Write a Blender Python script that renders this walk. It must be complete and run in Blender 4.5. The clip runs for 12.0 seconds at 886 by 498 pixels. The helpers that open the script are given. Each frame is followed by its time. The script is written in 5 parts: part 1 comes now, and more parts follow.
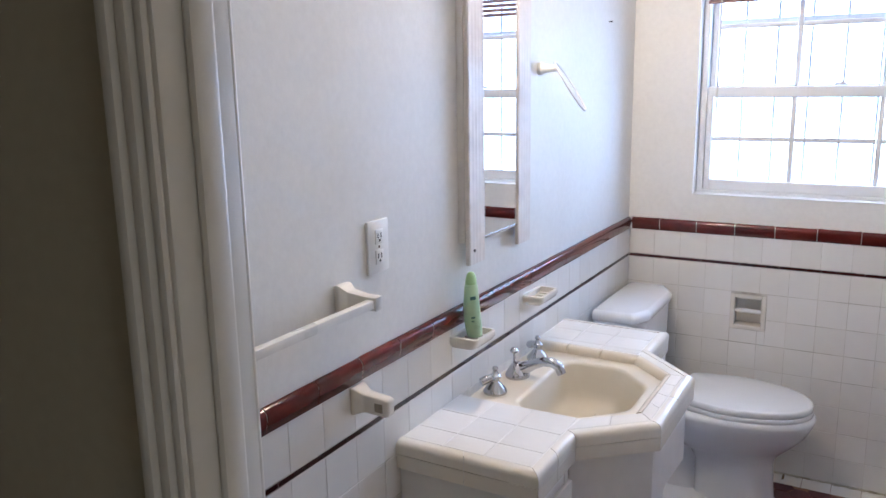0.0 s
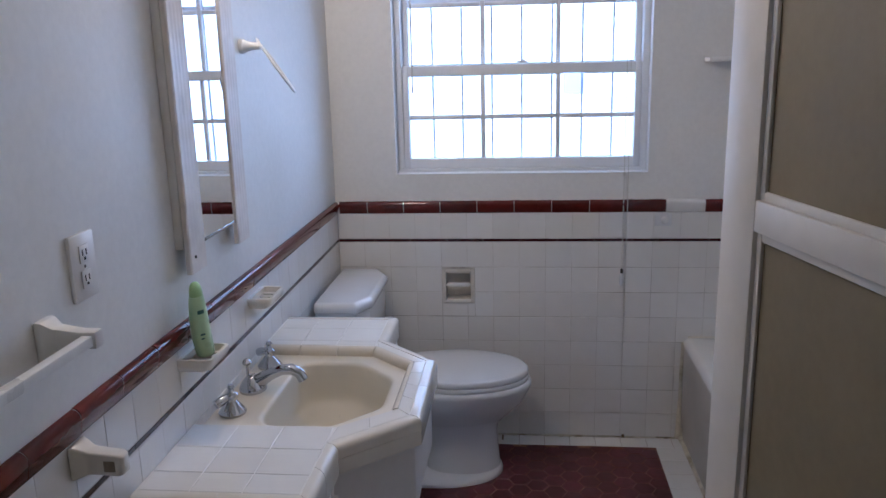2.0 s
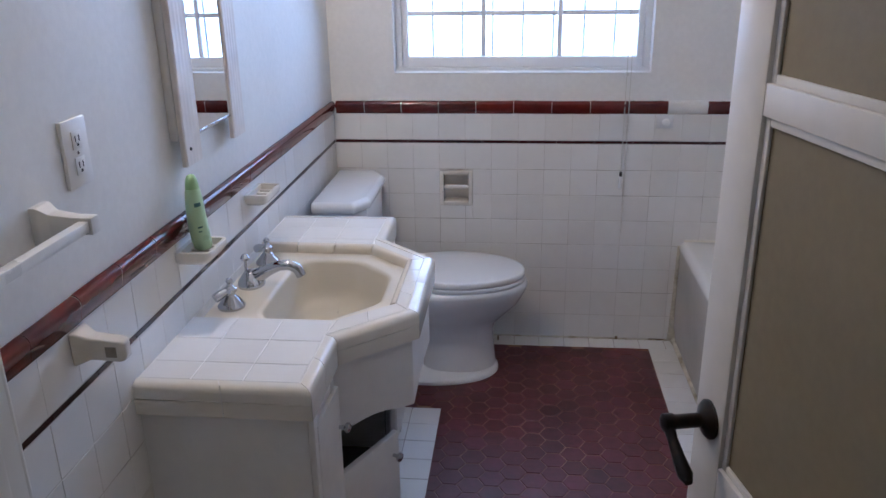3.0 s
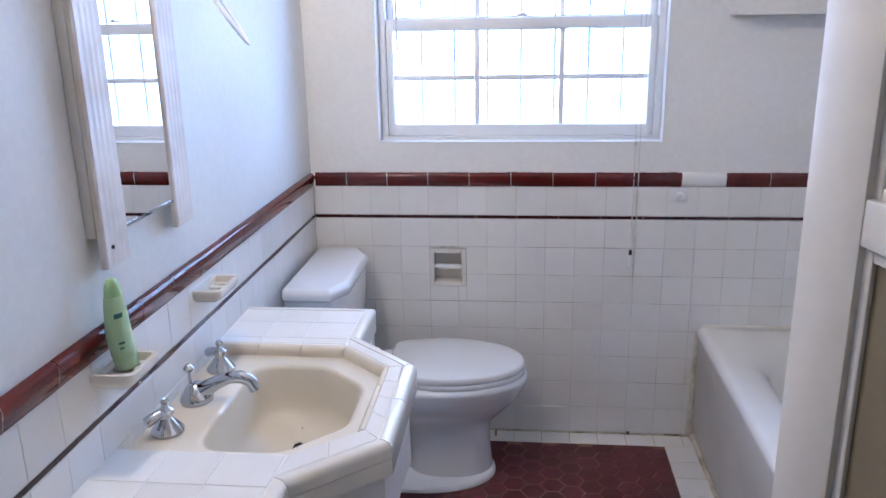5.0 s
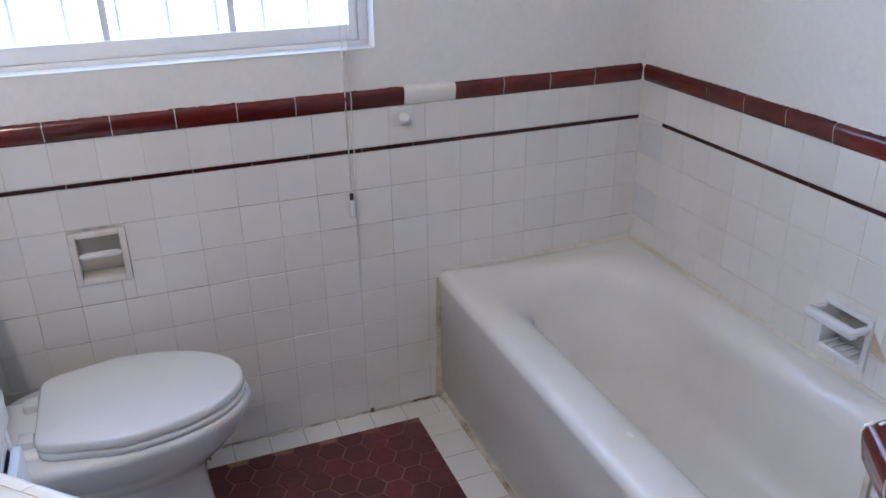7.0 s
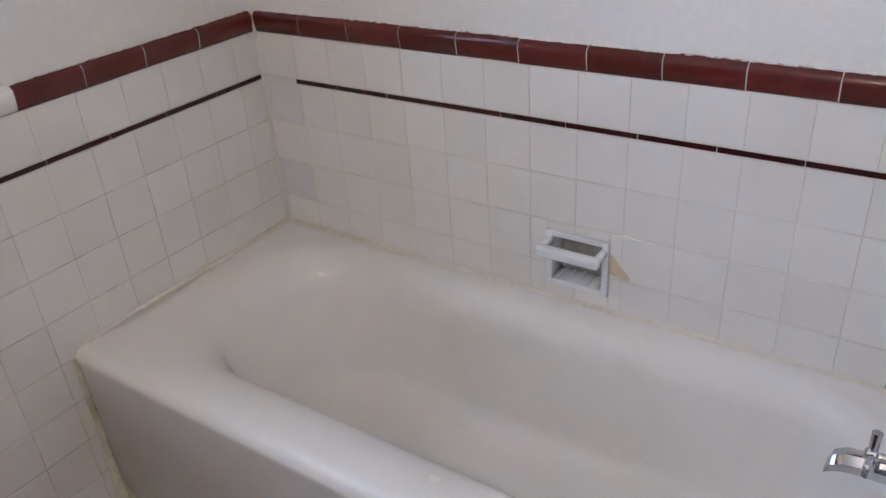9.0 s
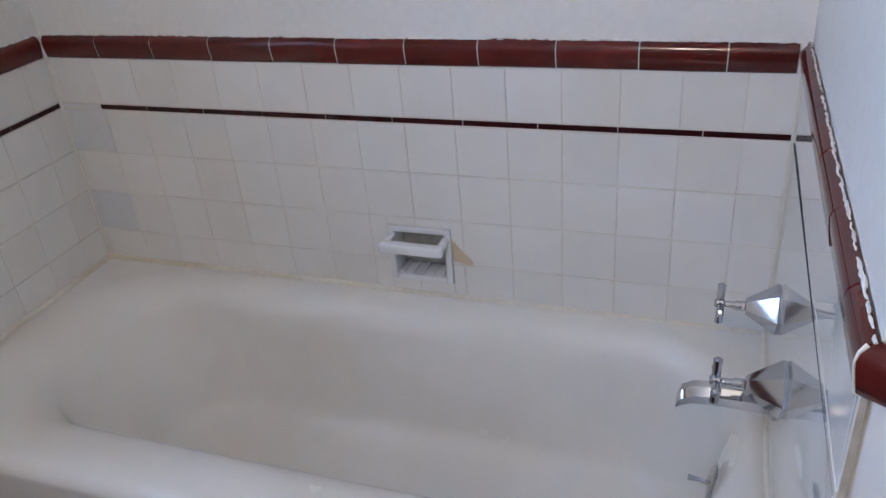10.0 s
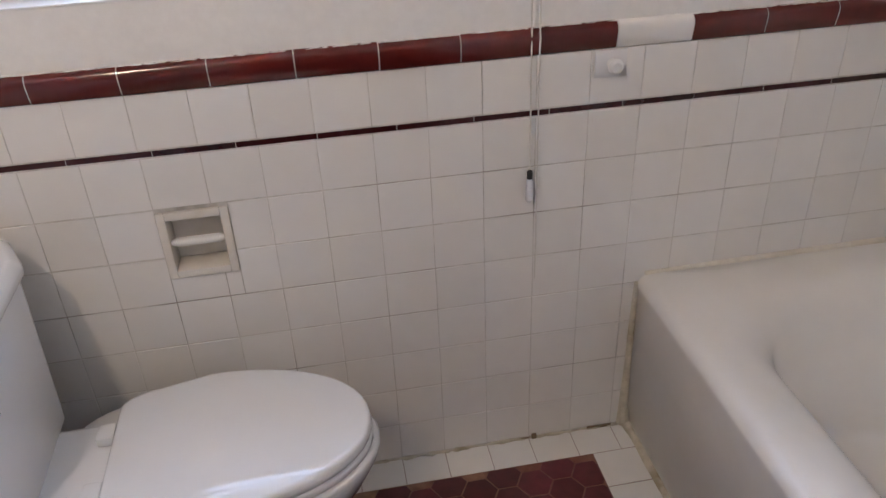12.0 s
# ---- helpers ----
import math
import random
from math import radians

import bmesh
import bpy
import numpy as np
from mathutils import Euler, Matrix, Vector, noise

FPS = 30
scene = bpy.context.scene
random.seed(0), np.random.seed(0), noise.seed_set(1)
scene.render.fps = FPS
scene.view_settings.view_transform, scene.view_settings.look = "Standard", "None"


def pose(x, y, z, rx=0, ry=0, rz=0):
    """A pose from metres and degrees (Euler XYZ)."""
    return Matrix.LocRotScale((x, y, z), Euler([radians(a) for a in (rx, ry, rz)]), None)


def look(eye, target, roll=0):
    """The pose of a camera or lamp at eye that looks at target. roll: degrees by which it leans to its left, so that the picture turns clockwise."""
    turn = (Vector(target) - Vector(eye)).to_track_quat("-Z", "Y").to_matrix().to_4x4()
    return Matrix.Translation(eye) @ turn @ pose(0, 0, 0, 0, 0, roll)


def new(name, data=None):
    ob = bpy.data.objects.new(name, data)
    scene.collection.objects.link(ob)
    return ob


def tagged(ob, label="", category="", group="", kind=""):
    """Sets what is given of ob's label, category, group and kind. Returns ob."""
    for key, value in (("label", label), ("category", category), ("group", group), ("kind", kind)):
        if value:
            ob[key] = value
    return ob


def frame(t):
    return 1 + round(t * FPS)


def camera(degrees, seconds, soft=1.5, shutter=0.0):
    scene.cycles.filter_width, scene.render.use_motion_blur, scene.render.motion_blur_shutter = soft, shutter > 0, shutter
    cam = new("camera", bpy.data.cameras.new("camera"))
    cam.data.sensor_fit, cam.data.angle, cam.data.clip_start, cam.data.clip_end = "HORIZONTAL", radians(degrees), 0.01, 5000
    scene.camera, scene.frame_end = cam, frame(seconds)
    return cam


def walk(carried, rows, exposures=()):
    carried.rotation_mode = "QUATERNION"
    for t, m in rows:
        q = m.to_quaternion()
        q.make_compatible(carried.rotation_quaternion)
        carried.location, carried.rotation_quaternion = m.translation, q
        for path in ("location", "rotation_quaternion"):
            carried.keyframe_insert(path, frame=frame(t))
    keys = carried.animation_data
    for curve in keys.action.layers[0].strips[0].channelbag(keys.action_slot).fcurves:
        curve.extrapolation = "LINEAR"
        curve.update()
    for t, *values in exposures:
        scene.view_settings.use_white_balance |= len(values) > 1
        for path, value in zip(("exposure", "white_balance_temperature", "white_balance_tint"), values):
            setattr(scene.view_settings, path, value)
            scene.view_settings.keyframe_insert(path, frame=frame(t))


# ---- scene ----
cam = camera(58.6, 12.0)
PATH = [
    (0, (0.982, -3.363, 1.651), (0.008, -1.666, 1.234), -1.0),
    (0.5, (0.944, -3.255, 1.639), (0.179, -1.462, 1.193), -1.5),
    (1, (0.851, -3.213, 1.647), (0.355, -1.329, 1.194), -2.1),
    (1.5, (0.809, -3.223, 1.646), (0.521, -1.291, 1.217), -2.1),
    (2, (0.775, -3.233, 1.638), (0.578, -1.299, 1.167), -1.4),
    (2.5, (0.772, -3.237, 1.616), (0.588, -1.344, 0.999), -1.1),
    (2.7, (0.771, -3.234, 1.605), (0.588, -1.365, 0.916), -0.8),
    (4.3, (0.749, -3.148, 1.594), (0.548, -1.258, 0.97), -1.2),
    (4.5, (0.761, -3.08, 1.592), (0.558, -1.169, 1.035), -0.6),
    (5, (0.785, -2.879, 1.602), (0.589, -0.968, 1.044), -1.0),
    (5.5, (0.762, -2.682, 1.603), (0.733, -0.776, 0.996), -0.9),
    (6, (0.711, -2.468, 1.577), (0.987, -0.601, 0.914), -0.3),
    (6.5, (0.7, -2.294, 1.563), (1.13, -0.5, 0.79), -1.0),
    (7, (0.661, -2.086, 1.552), (1.323, -0.388, 0.728), -0.7),
    (7.2, (0.664, -2.035, 1.553), (1.42, -0.377, 0.729), -0.9),
    (8.8, (0.738, -1.558, 1.481), (2.05, -0.425, 0.484), -3.1),
    (9, (0.764, -1.534, 1.48), (2.18, -0.522, 0.496), -4.1),
    (9.5, (0.751, -1.515, 1.467), (2.318, -0.791, 0.457), -5.0),
    (10, (0.731, -1.506, 1.452), (2.356, -0.878, 0.471), -5.1),
    (10.5, (0.735, -1.495, 1.466), (2.306, -0.738, 0.487), -4.0),
    (11, (0.76, -1.458, 1.497), (1.988, -0.254, 0.475), -4.8),
    (11.5, (0.76, -1.46, 1.484), (1.543, 0.072, 0.464), -3.1),
    (12, (0.775, -1.432, 1.483), (1.045, 0.255, 0.443), -2.6),
]
EXPOSURES = [
    (0.0, 0.06, 5690, 14),
    (0.5, -0.34, 5650, 14),
    (1.0, -0.64, 5510, 15),
    (1.5, -0.84, 5420, 16),
    (2.0, -0.89, 5390, 16),
    (2.5, -0.69, 5320, 16),
    (4.3, -0.19, 5570, 16),
    (5.0, -0.04, 5260, 16),
    (6.0, -0.16, 5210, 14),
    (7.0, -0.14, 5400, 14),
    (8.8, -0.19, 6060, 15),
    (9.5, -0.24, 5660, 14),
    (10.5, -0.44, 5760, 13),
    (11.0, -0.24, 6140, 15),
    (11.5, -0.34, 6260, 16),
    (12.0, -0.21, 6260, 17),
]
walk(cam, [(t, look(eye, target, roll)) for t, eye, target, roll in PATH], EXPOSURES)

# ---- light ----
world = bpy.data.worlds.new("world")
scene.world = world
world.use_nodes = True
sky = world.node_tree.nodes.new("ShaderNodeTexSky")
sky.sky_type, sky.sun_disc = "NISHITA", False
sky.sun_elevation, sky.sun_rotation = radians(50), radians(200)
world.node_tree.links.new(sky.outputs[0], world.node_tree.nodes["Background"].inputs[0])
world.node_tree.nodes["Background"].inputs[1].default_value = 0.12

sun = new("sun", bpy.data.lights.new("sun", "SUN"))
sun.data.energy, sun.data.angle, sun.data.color = 3.0, radians(0.5), (1, 0.95, 0.88)
sun.matrix_world = look((0, 0, 6), (0.6, 1.6, 0))

window_light = new("window_light", bpy.data.lights.new("window_light", "AREA"))
window_light.data.shape, window_light.data.size, window_light.data.size_y = "RECTANGLE", 1.6, 2.0
window_light.data.energy, window_light.data.color = 85, (0.55, 0.72, 1.0)
window_light.matrix_world = look((0.85, 0.62, 1.90), (0.85, 0.0, 1.90))

# added fill lamp that brightens the hall from an unseen end
hall_fill = new("hall_fill", bpy.data.lights.new("hall_fill", "AREA"))
hall_fill.data.shape, hall_fill.data.size, hall_fill.data.size_y = "RECTANGLE", 0.76, 1.9
hall_fill.data.energy, hall_fill.data.color = 5.0, (1.0, 0.90, 0.72)
hall_fill.matrix_world = look((2.64, -3.75, 1.05), (1.0, -3.75, 1.05))

# ---- materials ----


def material(name, color, rough=0.5, metal=0.0, spread=0.0, grain=0.0, scale=40.0, bump=0.0, stain=None, stain_scale=3.0,
             stain_amount=0.0, coat=0.0, island=False):
    """A surface: base colour with a fine grain, a broad stain, a difference from piece to piece and a relief."""
    m = bpy.data.materials.new(name)
    m.use_nodes = True
    n, l = m.node_tree.nodes, m.node_tree.links
    b = n["Principled BSDF"]
    b.inputs["Roughness"].default_value, b.inputs["Metallic"].default_value = rough, metal
    b.inputs["Coat Weight"].default_value, b.inputs["Coat Roughness"].default_value = coat, 0.05
    where = n.new("ShaderNodeTexCoord").outputs["Object"] if spread == 0 else n.new("ShaderNodeNewGeometry").outputs["Position"]
    fine = n.new("ShaderNodeTexNoise")
    fine.inputs["Scale"].default_value, fine.inputs["Detail"].default_value = scale, 6
    l.new(where, fine.inputs["Vector"])
    broad = n.new("ShaderNodeTexNoise")
    broad.inputs["Scale"].default_value, broad.inputs["Detail"].default_value = stain_scale, 5
    l.new(where, broad.inputs["Vector"])

    def mixed(kind, factor, a, c):
        x = n.new("ShaderNodeMix")
        x.data_type, x.blend_type = "RGBA", kind
        for sock, v in ((x.inputs[0], factor), (x.inputs[6], a), (x.inputs[7], c)):
            if isinstance(v, (int, float)):
                sock.default_value = v
            elif isinstance(v, tuple):
                sock.default_value = (*v, 1)
            else:
                l.new(v, sock)
        return x.outputs[2]

    def ramp(value, a, c, lo=0.0, hi=1.0):
        r = n.new("ShaderNodeMapRange")
        r.inputs[1].default_value, r.inputs[2].default_value, r.inputs[3].default_value, r.inputs[4].default_value = a, c, lo, hi
        l.new(value, r.inputs[0])
        return r.outputs[0]

    out = tuple(color)
    if stain_amount:
        out = mixed("MIX", ramp(broad.outputs[0], 0.48, 0.72, 0, stain_amount), out, tuple(stain or [c * 0.7 for c in color]))
    if grain:
        out = mixed("MULTIPLY", 1.0, out, mixed("MIX", ramp(fine.outputs[0], 0.3, 0.7), (1 - grain,) * 3, (1.0, 1.0, 1.0)))
    if spread:
        source = n.new("ShaderNodeNewGeometry").outputs["Random Per Island"] if island else n.new("ShaderNodeObjectInfo").outputs["Random"]
        out = mixed("MULTIPLY", 1.0, out, mixed("MIX", source, (1 - spread, 1 - spread * 1.1, 1 - spread * 1.3), (1.0, 1.0, 1.0)))
    if isinstance(out, tuple):
        b.inputs["Base Color"].default_value = (*out, 1)
    else:
        l.new(out, b.inputs["Base Color"])
    if rough < 0.9 and not metal:
        l.new(ramp(broad.outputs[0], 0.3, 0.7, rough * 0.8, min(1, rough * 1.3)), b.inputs["Roughness"])
    if bump:
        bn = n.new("ShaderNodeBump")
        bn.inputs["Strength"].default_value, bn.inputs["Distance"].default_value = bump, 0.004
        l.new(fine.outputs[0], bn.inputs["Height"])
        l.new(bn.outputs[0], b.inputs["Normal"])
    return m


def glass_material(name, color=(0.97, 0.98, 1), rough=0.03):
    m = bpy.data.materials.new(name)
    m.use_nodes = True
    b = m.node_tree.nodes["Principled BSDF"]
    b.inputs["Base Color"].default_value = (*color, 1)
    b.inputs["Roughness"].default_value, b.inputs["IOR"].default_value, b.inputs["Transmission Weight"].default_value = rough, 1.1, 1.0
    return m


PAINT = material("wall_paint", (0.80, 0.79, 0.76), 0.55, grain=0.05, scale=60, bump=0.12, stain=(0.74, 0.72, 0.67), stain_scale=1.6, stain_amount=0.5)
CEIL = material("ceiling_paint", (0.82, 0.81, 0.78), 0.8, grain=0.04, scale=50, bump=0.1)
HALL = material("hall_paint", (0.50, 0.46, 0.36), 0.7, grain=0.05, scale=50, bump=0.1)
TRIM = material("trim_paint", (0.76, 0.73, 0.67), 0.35, grain=0.05, scale=25, bump=0.1, stain=(0.68, 0.64, 0.56), stain_amount=0.4)
DOORW = material("door_white", (0.74, 0.72, 0.70), 0.35, grain=0.05, scale=30, bump=0.08, stain_amount=0.2)
PANEL = material("door_panel_tan", (0.24, 0.20, 0.13), 0.5, grain=0.08, scale=60, bump=0.1, stain_amount=0.25)
TILE = material("white_tile", (0.80, 0.785, 0.755), 0.09, spread=0.05, grain=0.03, scale=18, bump=0.05, stain=(0.72, 0.68, 0.60), stain_scale=2.2, stain_amount=0.4)
OLDTILE = material("patched_tile", (0.70, 0.70, 0.71), 0.18, spread=0.05, grain=0.04, scale=20, bump=0.05)
GROUT = material("grout", (0.74, 0.71, 0.65), 0.9, grain=0.35, scale=45, bump=0.3, stain=(0.22, 0.17, 0.11), stain_scale=5.0, stain_amount=0.9)
PALEGROUT = material("pale_grout", (0.76, 0.72, 0.64), 0.9, grain=0.15, scale=40, bump=0.3, stain=(0.58, 0.50, 0.40), stain_scale=6.0, stain_amount=0.8)
CAPGROUT = material("cap_grout", (0.72, 0.69, 0.63), 0.9, grain=0.15, scale=30, bump=0.3, stain=(0.46, 0.40, 0.31), stain_scale=3.0, stain_amount=0.8)
TUBGROUT = material("stained_caulk", (0.66, 0.61, 0.49), 0.6, grain=0.2, scale=50, bump=0.5, stain=(0.22, 0.16, 0.07), stain_scale=11, stain_amount=0.9)
COUNTERGROUT = material("counter_grout", (0.78, 0.76, 0.72), 0.9, grain=0.15, scale=40, bump=0.2)
DULL = material("dull_recess_back", (0.46, 0.44, 0.39), 0.5, grain=0.3, scale=25, stain=(0.36, 0.33, 0.28), stain_scale=20, stain_amount=0.6)
EDGE = material("ivory_bullnose_tile", (0.78, 0.75, 0.69), 0.06, spread=0.06, grain=0.03, scale=18, stain=(0.72, 0.65, 0.52), stain_scale=5, stain_amount=0.5)
# tan of the shadow painted beside the tub soap holder
LIPSHADOW = material("soap_stain", (0.66, 0.56, 0.41), 0.4, grain=0.15, scale=60)
PANELWHITE = material("white_glazed_panel", (0.76, 0.755, 0.74), 0.02, grain=0.02, scale=10, coat=1.0)
SEAL = material("ivory_sealant", (0.74, 0.70, 0.61), 0.5, grain=0.1, scale=60, bump=0.3, stain=(0.60, 0.52, 0.38), stain_scale=4, stain_amount=0.7)
GRIME = material("dark_grime", (0.20, 0.14, 0.08), 0.8, grain=0.4, scale=80)
CAULK = material("white_caulk", (0.82, 0.81, 0.78), 0.6, grain=0.1, scale=60, bump=0.5)
RED = material("red_cap_tile", (0.125, 0.016, 0.014), 0.10, spread=0.3, grain=0.25, scale=25, bump=0.06, stain=(0.07, 0.012, 0.012), stain_amount=0.6)
REDLINE = material("dark_red_liner", (0.045, 0.008, 0.010), 0.15, spread=0.3, grain=0.2, scale=30)
HEX = material("red_hexagon_tile", (0.140, 0.024, 0.034), 0.38, spread=0.35, grain=0.35, scale=35, bump=0.12, stain=(0.06, 0.02, 0.025), stain_scale=6, stain_amount=0.6)
HEXGROUT = material("dark_grout", (0.25, 0.12, 0.085), 0.9, grain=0.4, scale=40, bump=0.3, stain=(0.42, 0.27, 0.17), stain_scale=4, stain_amount=0.9)
PORC = material("white_porcelain", (0.78, 0.79, 0.80), 0.035, grain=0.02, scale=12, coat=0.5)
ENAMEL = material("tub_enamel", (0.79, 0.77, 0.73), 0.22, grain=0.03, scale=14, stain=(0.72, 0.67, 0.57), stain_scale=2.5, stain_amount=0.6)
CREAMTRIM = material("cream_trim_tile", (0.74, 0.67, 0.56), 0.2, spread=0.05, grain=0.03, scale=18, stain=(0.66, 0.58, 0.45), stain_scale=6, stain_amount=0.3)
CREAM = material("cream_porcelain", (0.68, 0.62, 0.505), 0.36, grain=0.03, scale=14, stain=(0.64, 0.57, 0.45), stain_scale=2.5, stain_amount=0.15)
CERAMIC = material("ivory_ceramic", (0.74, 0.70, 0.63), 0.2, grain=0.06, scale=30, stain=(0.58, 0.50, 0.38), stain_scale=8, stain_amount=0.4)
CHROME = material("chrome", (0.55, 0.56, 0.59), 0.05, 1.0, grain=0.06, scale=30)
BLACK = material("black_metal", (0.016, 0.015, 0.015), 0.3, 0.6, grain=0.3, scale=40, stain=(0.10, 0.05, 0.02), stain_scale=30, stain_amount=0.4)
VINYL = material("window_paint", (0.80, 0.80, 0.79), 0.4, grain=0.04, scale=30, bump=0.06)
MIRROR = material("mirror_silver", (0.86, 0.89, 0.93), 0.015, 1.0)
WHITEWASH = material("whitewashed_wood", (0.80, 0.75, 0.70), 0.5, grain=0.12, scale=22, bump=0.2, stain=(0.74, 0.66, 0.59), stain_scale=9, stain_amount=0.6)
BOX = material("cabinet_side_paint", (0.76, 0.74, 0.70), 0.5, grain=0.08, scale=30, bump=0.1, stain_amount=0.3)
VANITY = material("vanity_white_paint", (0.76, 0.75, 0.73), 0.35, grain=0.04, scale=30, bump=0.08, stain_amount=0.2)
# near-black: the shade inside the open vanity, put into the colour
INSIDE_SHADE = material("cabinet_inside_shade", (0.10, 0.09, 0.08), 0.8, grain=0.3, scale=20)
PLASTIC = material("white_plastic", (0.78, 0.77, 0.74), 0.35, grain=0.03, scale=30)
BAR = material("towel_bar_white", (0.72, 0.71, 0.68), 0.3, grain=0.06, scale=30)
DARK = material("dark_slot", (0.02, 0.02, 0.02), 0.6)
GREEN = material("green_plastic", (0.42, 0.60, 0.37), 0.28, grain=0.04, scale=20)
GREENCAP = material("green_cap", (0.33, 0.53, 0.26), 0.3, grain=0.04, scale=20)
INK = material("label_ink", (0.03, 0.12, 0.11), 0.4)
IRON = material("painted_iron", (0.70, 0.70, 0.70), 0.5, grain=0.2, scale=40)
BLIND = material("blind_slat", (0.34, 0.22, 0.20), 0.5, grain=0.2, scale=30)
CORD = material("cord", (0.62, 0.60, 0.55), 0.7)
CLEAR = material("clear_plastic", (0.72, 0.72, 0.72), 0.12)
FLOORWOOD = material("hall_floor_boards", (0.20, 0.12, 0.06), 0.45, grain=0.3, scale=8, bump=0.1)
GLASS = glass_material("window_glass")
BLUEGREY = glass_material("blue_frosted_glass", (0.42, 0.56, 0.86), 0.6)
LAMPGLOW = material("lamp_glass", (0.9, 0.85, 0.75), 0.4)
LAMPGLOW.node_tree.nodes["Principled BSDF"].inputs["Emission Color"].default_value = (1.0, 0.80, 0.58, 1)
LAMPGLOW.node_tree.nodes["Principled BSDF"].inputs["Emission Strength"].default_value = 410

# ---- building helpers ----


def box(bm, x0, x1, y0, y1, z0, z1, bevel=0.0, segments=2):
    v = [bm.verts.new((x, y, z)) for x in (x0, x1) for y in (y0, y1) for z in (z0, z1)]
    faces = [bm.faces.new([v[i] for i in f]) for f in ((0, 1, 3, 2), (4, 6, 7, 5), (0, 4, 5, 1), (2, 3, 7, 6), (0, 2, 6, 4), (1, 5, 7, 3))]
    if bevel:
        edges = list({e for f in faces for e in f.edges})
        bmesh.ops.bevel(bm, geom=edges, offset=bevel, segments=segments, profile=0.5, affect="EDGES", clamp_overlap=True)
    return bm


def turned(bm, m, size, bevel=0.0, segments=2):
    """A box of that size about its own middle, put in place by the pose m."""
    start = len(bm.verts)
    a, b, c = (s / 2 for s in size)
    box(bm, -a, a, -b, b, -c, c, bevel, segments)
    bm.verts.ensure_lookup_table()
    for v in bm.verts[start:]:
        v.co = m @ v.co
    return bm


def loft(bm, loops, cap_start=True, cap_end=True):
    rings = [[bm.verts.new(p) for p in loop] for loop in loops]
    for a, b in zip(rings, rings[1:]):
        for i in range(len(a)):
            j = (i + 1) % len(a)
            bm.faces.new((a[i], a[j], b[j], b[i]))
    if cap_start:
        bm.faces.new(list(reversed(rings[0])))
    if cap_end:
        bm.faces.new(rings[-1])
    return bm


def lathe(bm, profile, m=None, n=24):
    """Turns (radius, height) pairs about the z axis of the pose m."""
    m = m or Matrix()
    return loft(bm, [[m @ Vector((r * math.cos(2 * math.pi * i / n), r * math.sin(2 * math.pi * i / n), z)) for i in range(n)] for r, z in profile])


def tube(bm, path, radius, n=12, close=False):
    pts = [Vector(p) for p in path]
    radii = radius if isinstance(radius, (list, tuple)) else [radius] * len(pts)
    loops, side = [], None
    for i, p in enumerate(pts):
        a = pts[i - 1] if (i or close) else p
        b = pts[(i + 1) % len(pts)] if (i < len(pts) - 1 or close) else p
        d = (b - a).normalized()
        if side is None:
            side = d.orthogonal().normalized()
        side = (side - d * side.dot(d)).normalized()
        up = d.cross(side)
        loops.append([p + radii[i] * (math.cos(2 * math.pi * k / n) * side + math.sin(2 * math.pi * k / n) * up) for k in range(n)])
    if close:
        return loft(bm, loops + [loops[0]], False, False)
    return loft(bm, loops)


def rounded(x0, x1, y0, y1, r, z, per=8):
    """A rounded rectangle at height z, counted from the far right corner round."""
    rs = r if isinstance(r, (list, tuple)) else [r] * 4
    out = []
    for (cx, cy, a0), q in zip(((x1, y1, 0), (x0, y1, 90), (x0, y0, 180), (x1, y0, 270)), rs):
        sx, sy = (-1 if cx == x1 else 1), (-1 if cy == y1 else 1)
        for k in range(per + 1):
            a = radians(a0 + 90 * k / per)
            out.append((cx + sx * q + q * math.cos(a), cy + sy * q + q * math.sin(a), z))
    return out


def mesh_object(name, bm, mat, smooth=None):
    bmesh.ops.recalc_face_normals(bm, faces=bm.faces)
    me = bpy.data.meshes.new(name)
    bm.to_mesh(me)
    bm.free()
    me.materials.append(mat)
    if smooth is not None:
        me.shade_smooth()
        me.set_sharp_from_angle(angle=radians(smooth))
    return new(name, me)


def structure(name, bm, mat, label, category):
    return tagged(mesh_object(name, bm, mat), label, category, kind="structure")


def thing(name, base, label, category, group="", kind=""):
    ob = new(name)
    ob.location = base
    ob.empty_display_size = 0.05
    return tagged(ob, label, category, group, kind)


def part(name, bm, mat, parent, label="", smooth=35):
    ob = mesh_object(name, bm, mat, smooth)
    ob.parent = parent
    if parent.type == "EMPTY":
        ob.matrix_parent_inverse = Matrix.Translation(parent.location).inverted()
    return tagged(ob, label) if label else ob


B = bmesh.new


def slab(axis, a, b, rects, us, vs):
    """A slab between a and b along an axis, over the spans us and vs of the other two, with openings (u0, u1, v0, v1)."""
    bm = B()
    cu = sorted({*us, *(q for r in rects for q in r[:2])})
    cv = sorted({*vs, *(q for r in rects for q in r[2:])})
    for u0, u1 in zip(cu, cu[1:]):
        for v0, v1 in zip(cv, cv[1:]):
            mu, mv = (u0 + u1) / 2, (v0 + v1) / 2
            if any(r[0] < mu < r[1] and r[2] < mv < r[3] for r in rects):
                continue
            if axis == "x":
                box(bm, a, b, u0, u1, v0, v1)
            elif axis == "y":
                box(bm, u0, u1, a, b, v0, v1)
            else:
                box(bm, u0, u1, v0, v1, a, b)
    bmesh.ops.remove_doubles(bm, verts=bm.verts, dist=1e-5)
    seen = {}
    for f in bm.faces:
        seen.setdefault(tuple(round(c, 4) for c in f.calc_center_median()), []).append(f)
    bmesh.ops.delete(bm, geom=[f for fs in seen.values() if len(fs) > 1 for f in fs], context="FACES_ONLY")
    return bm


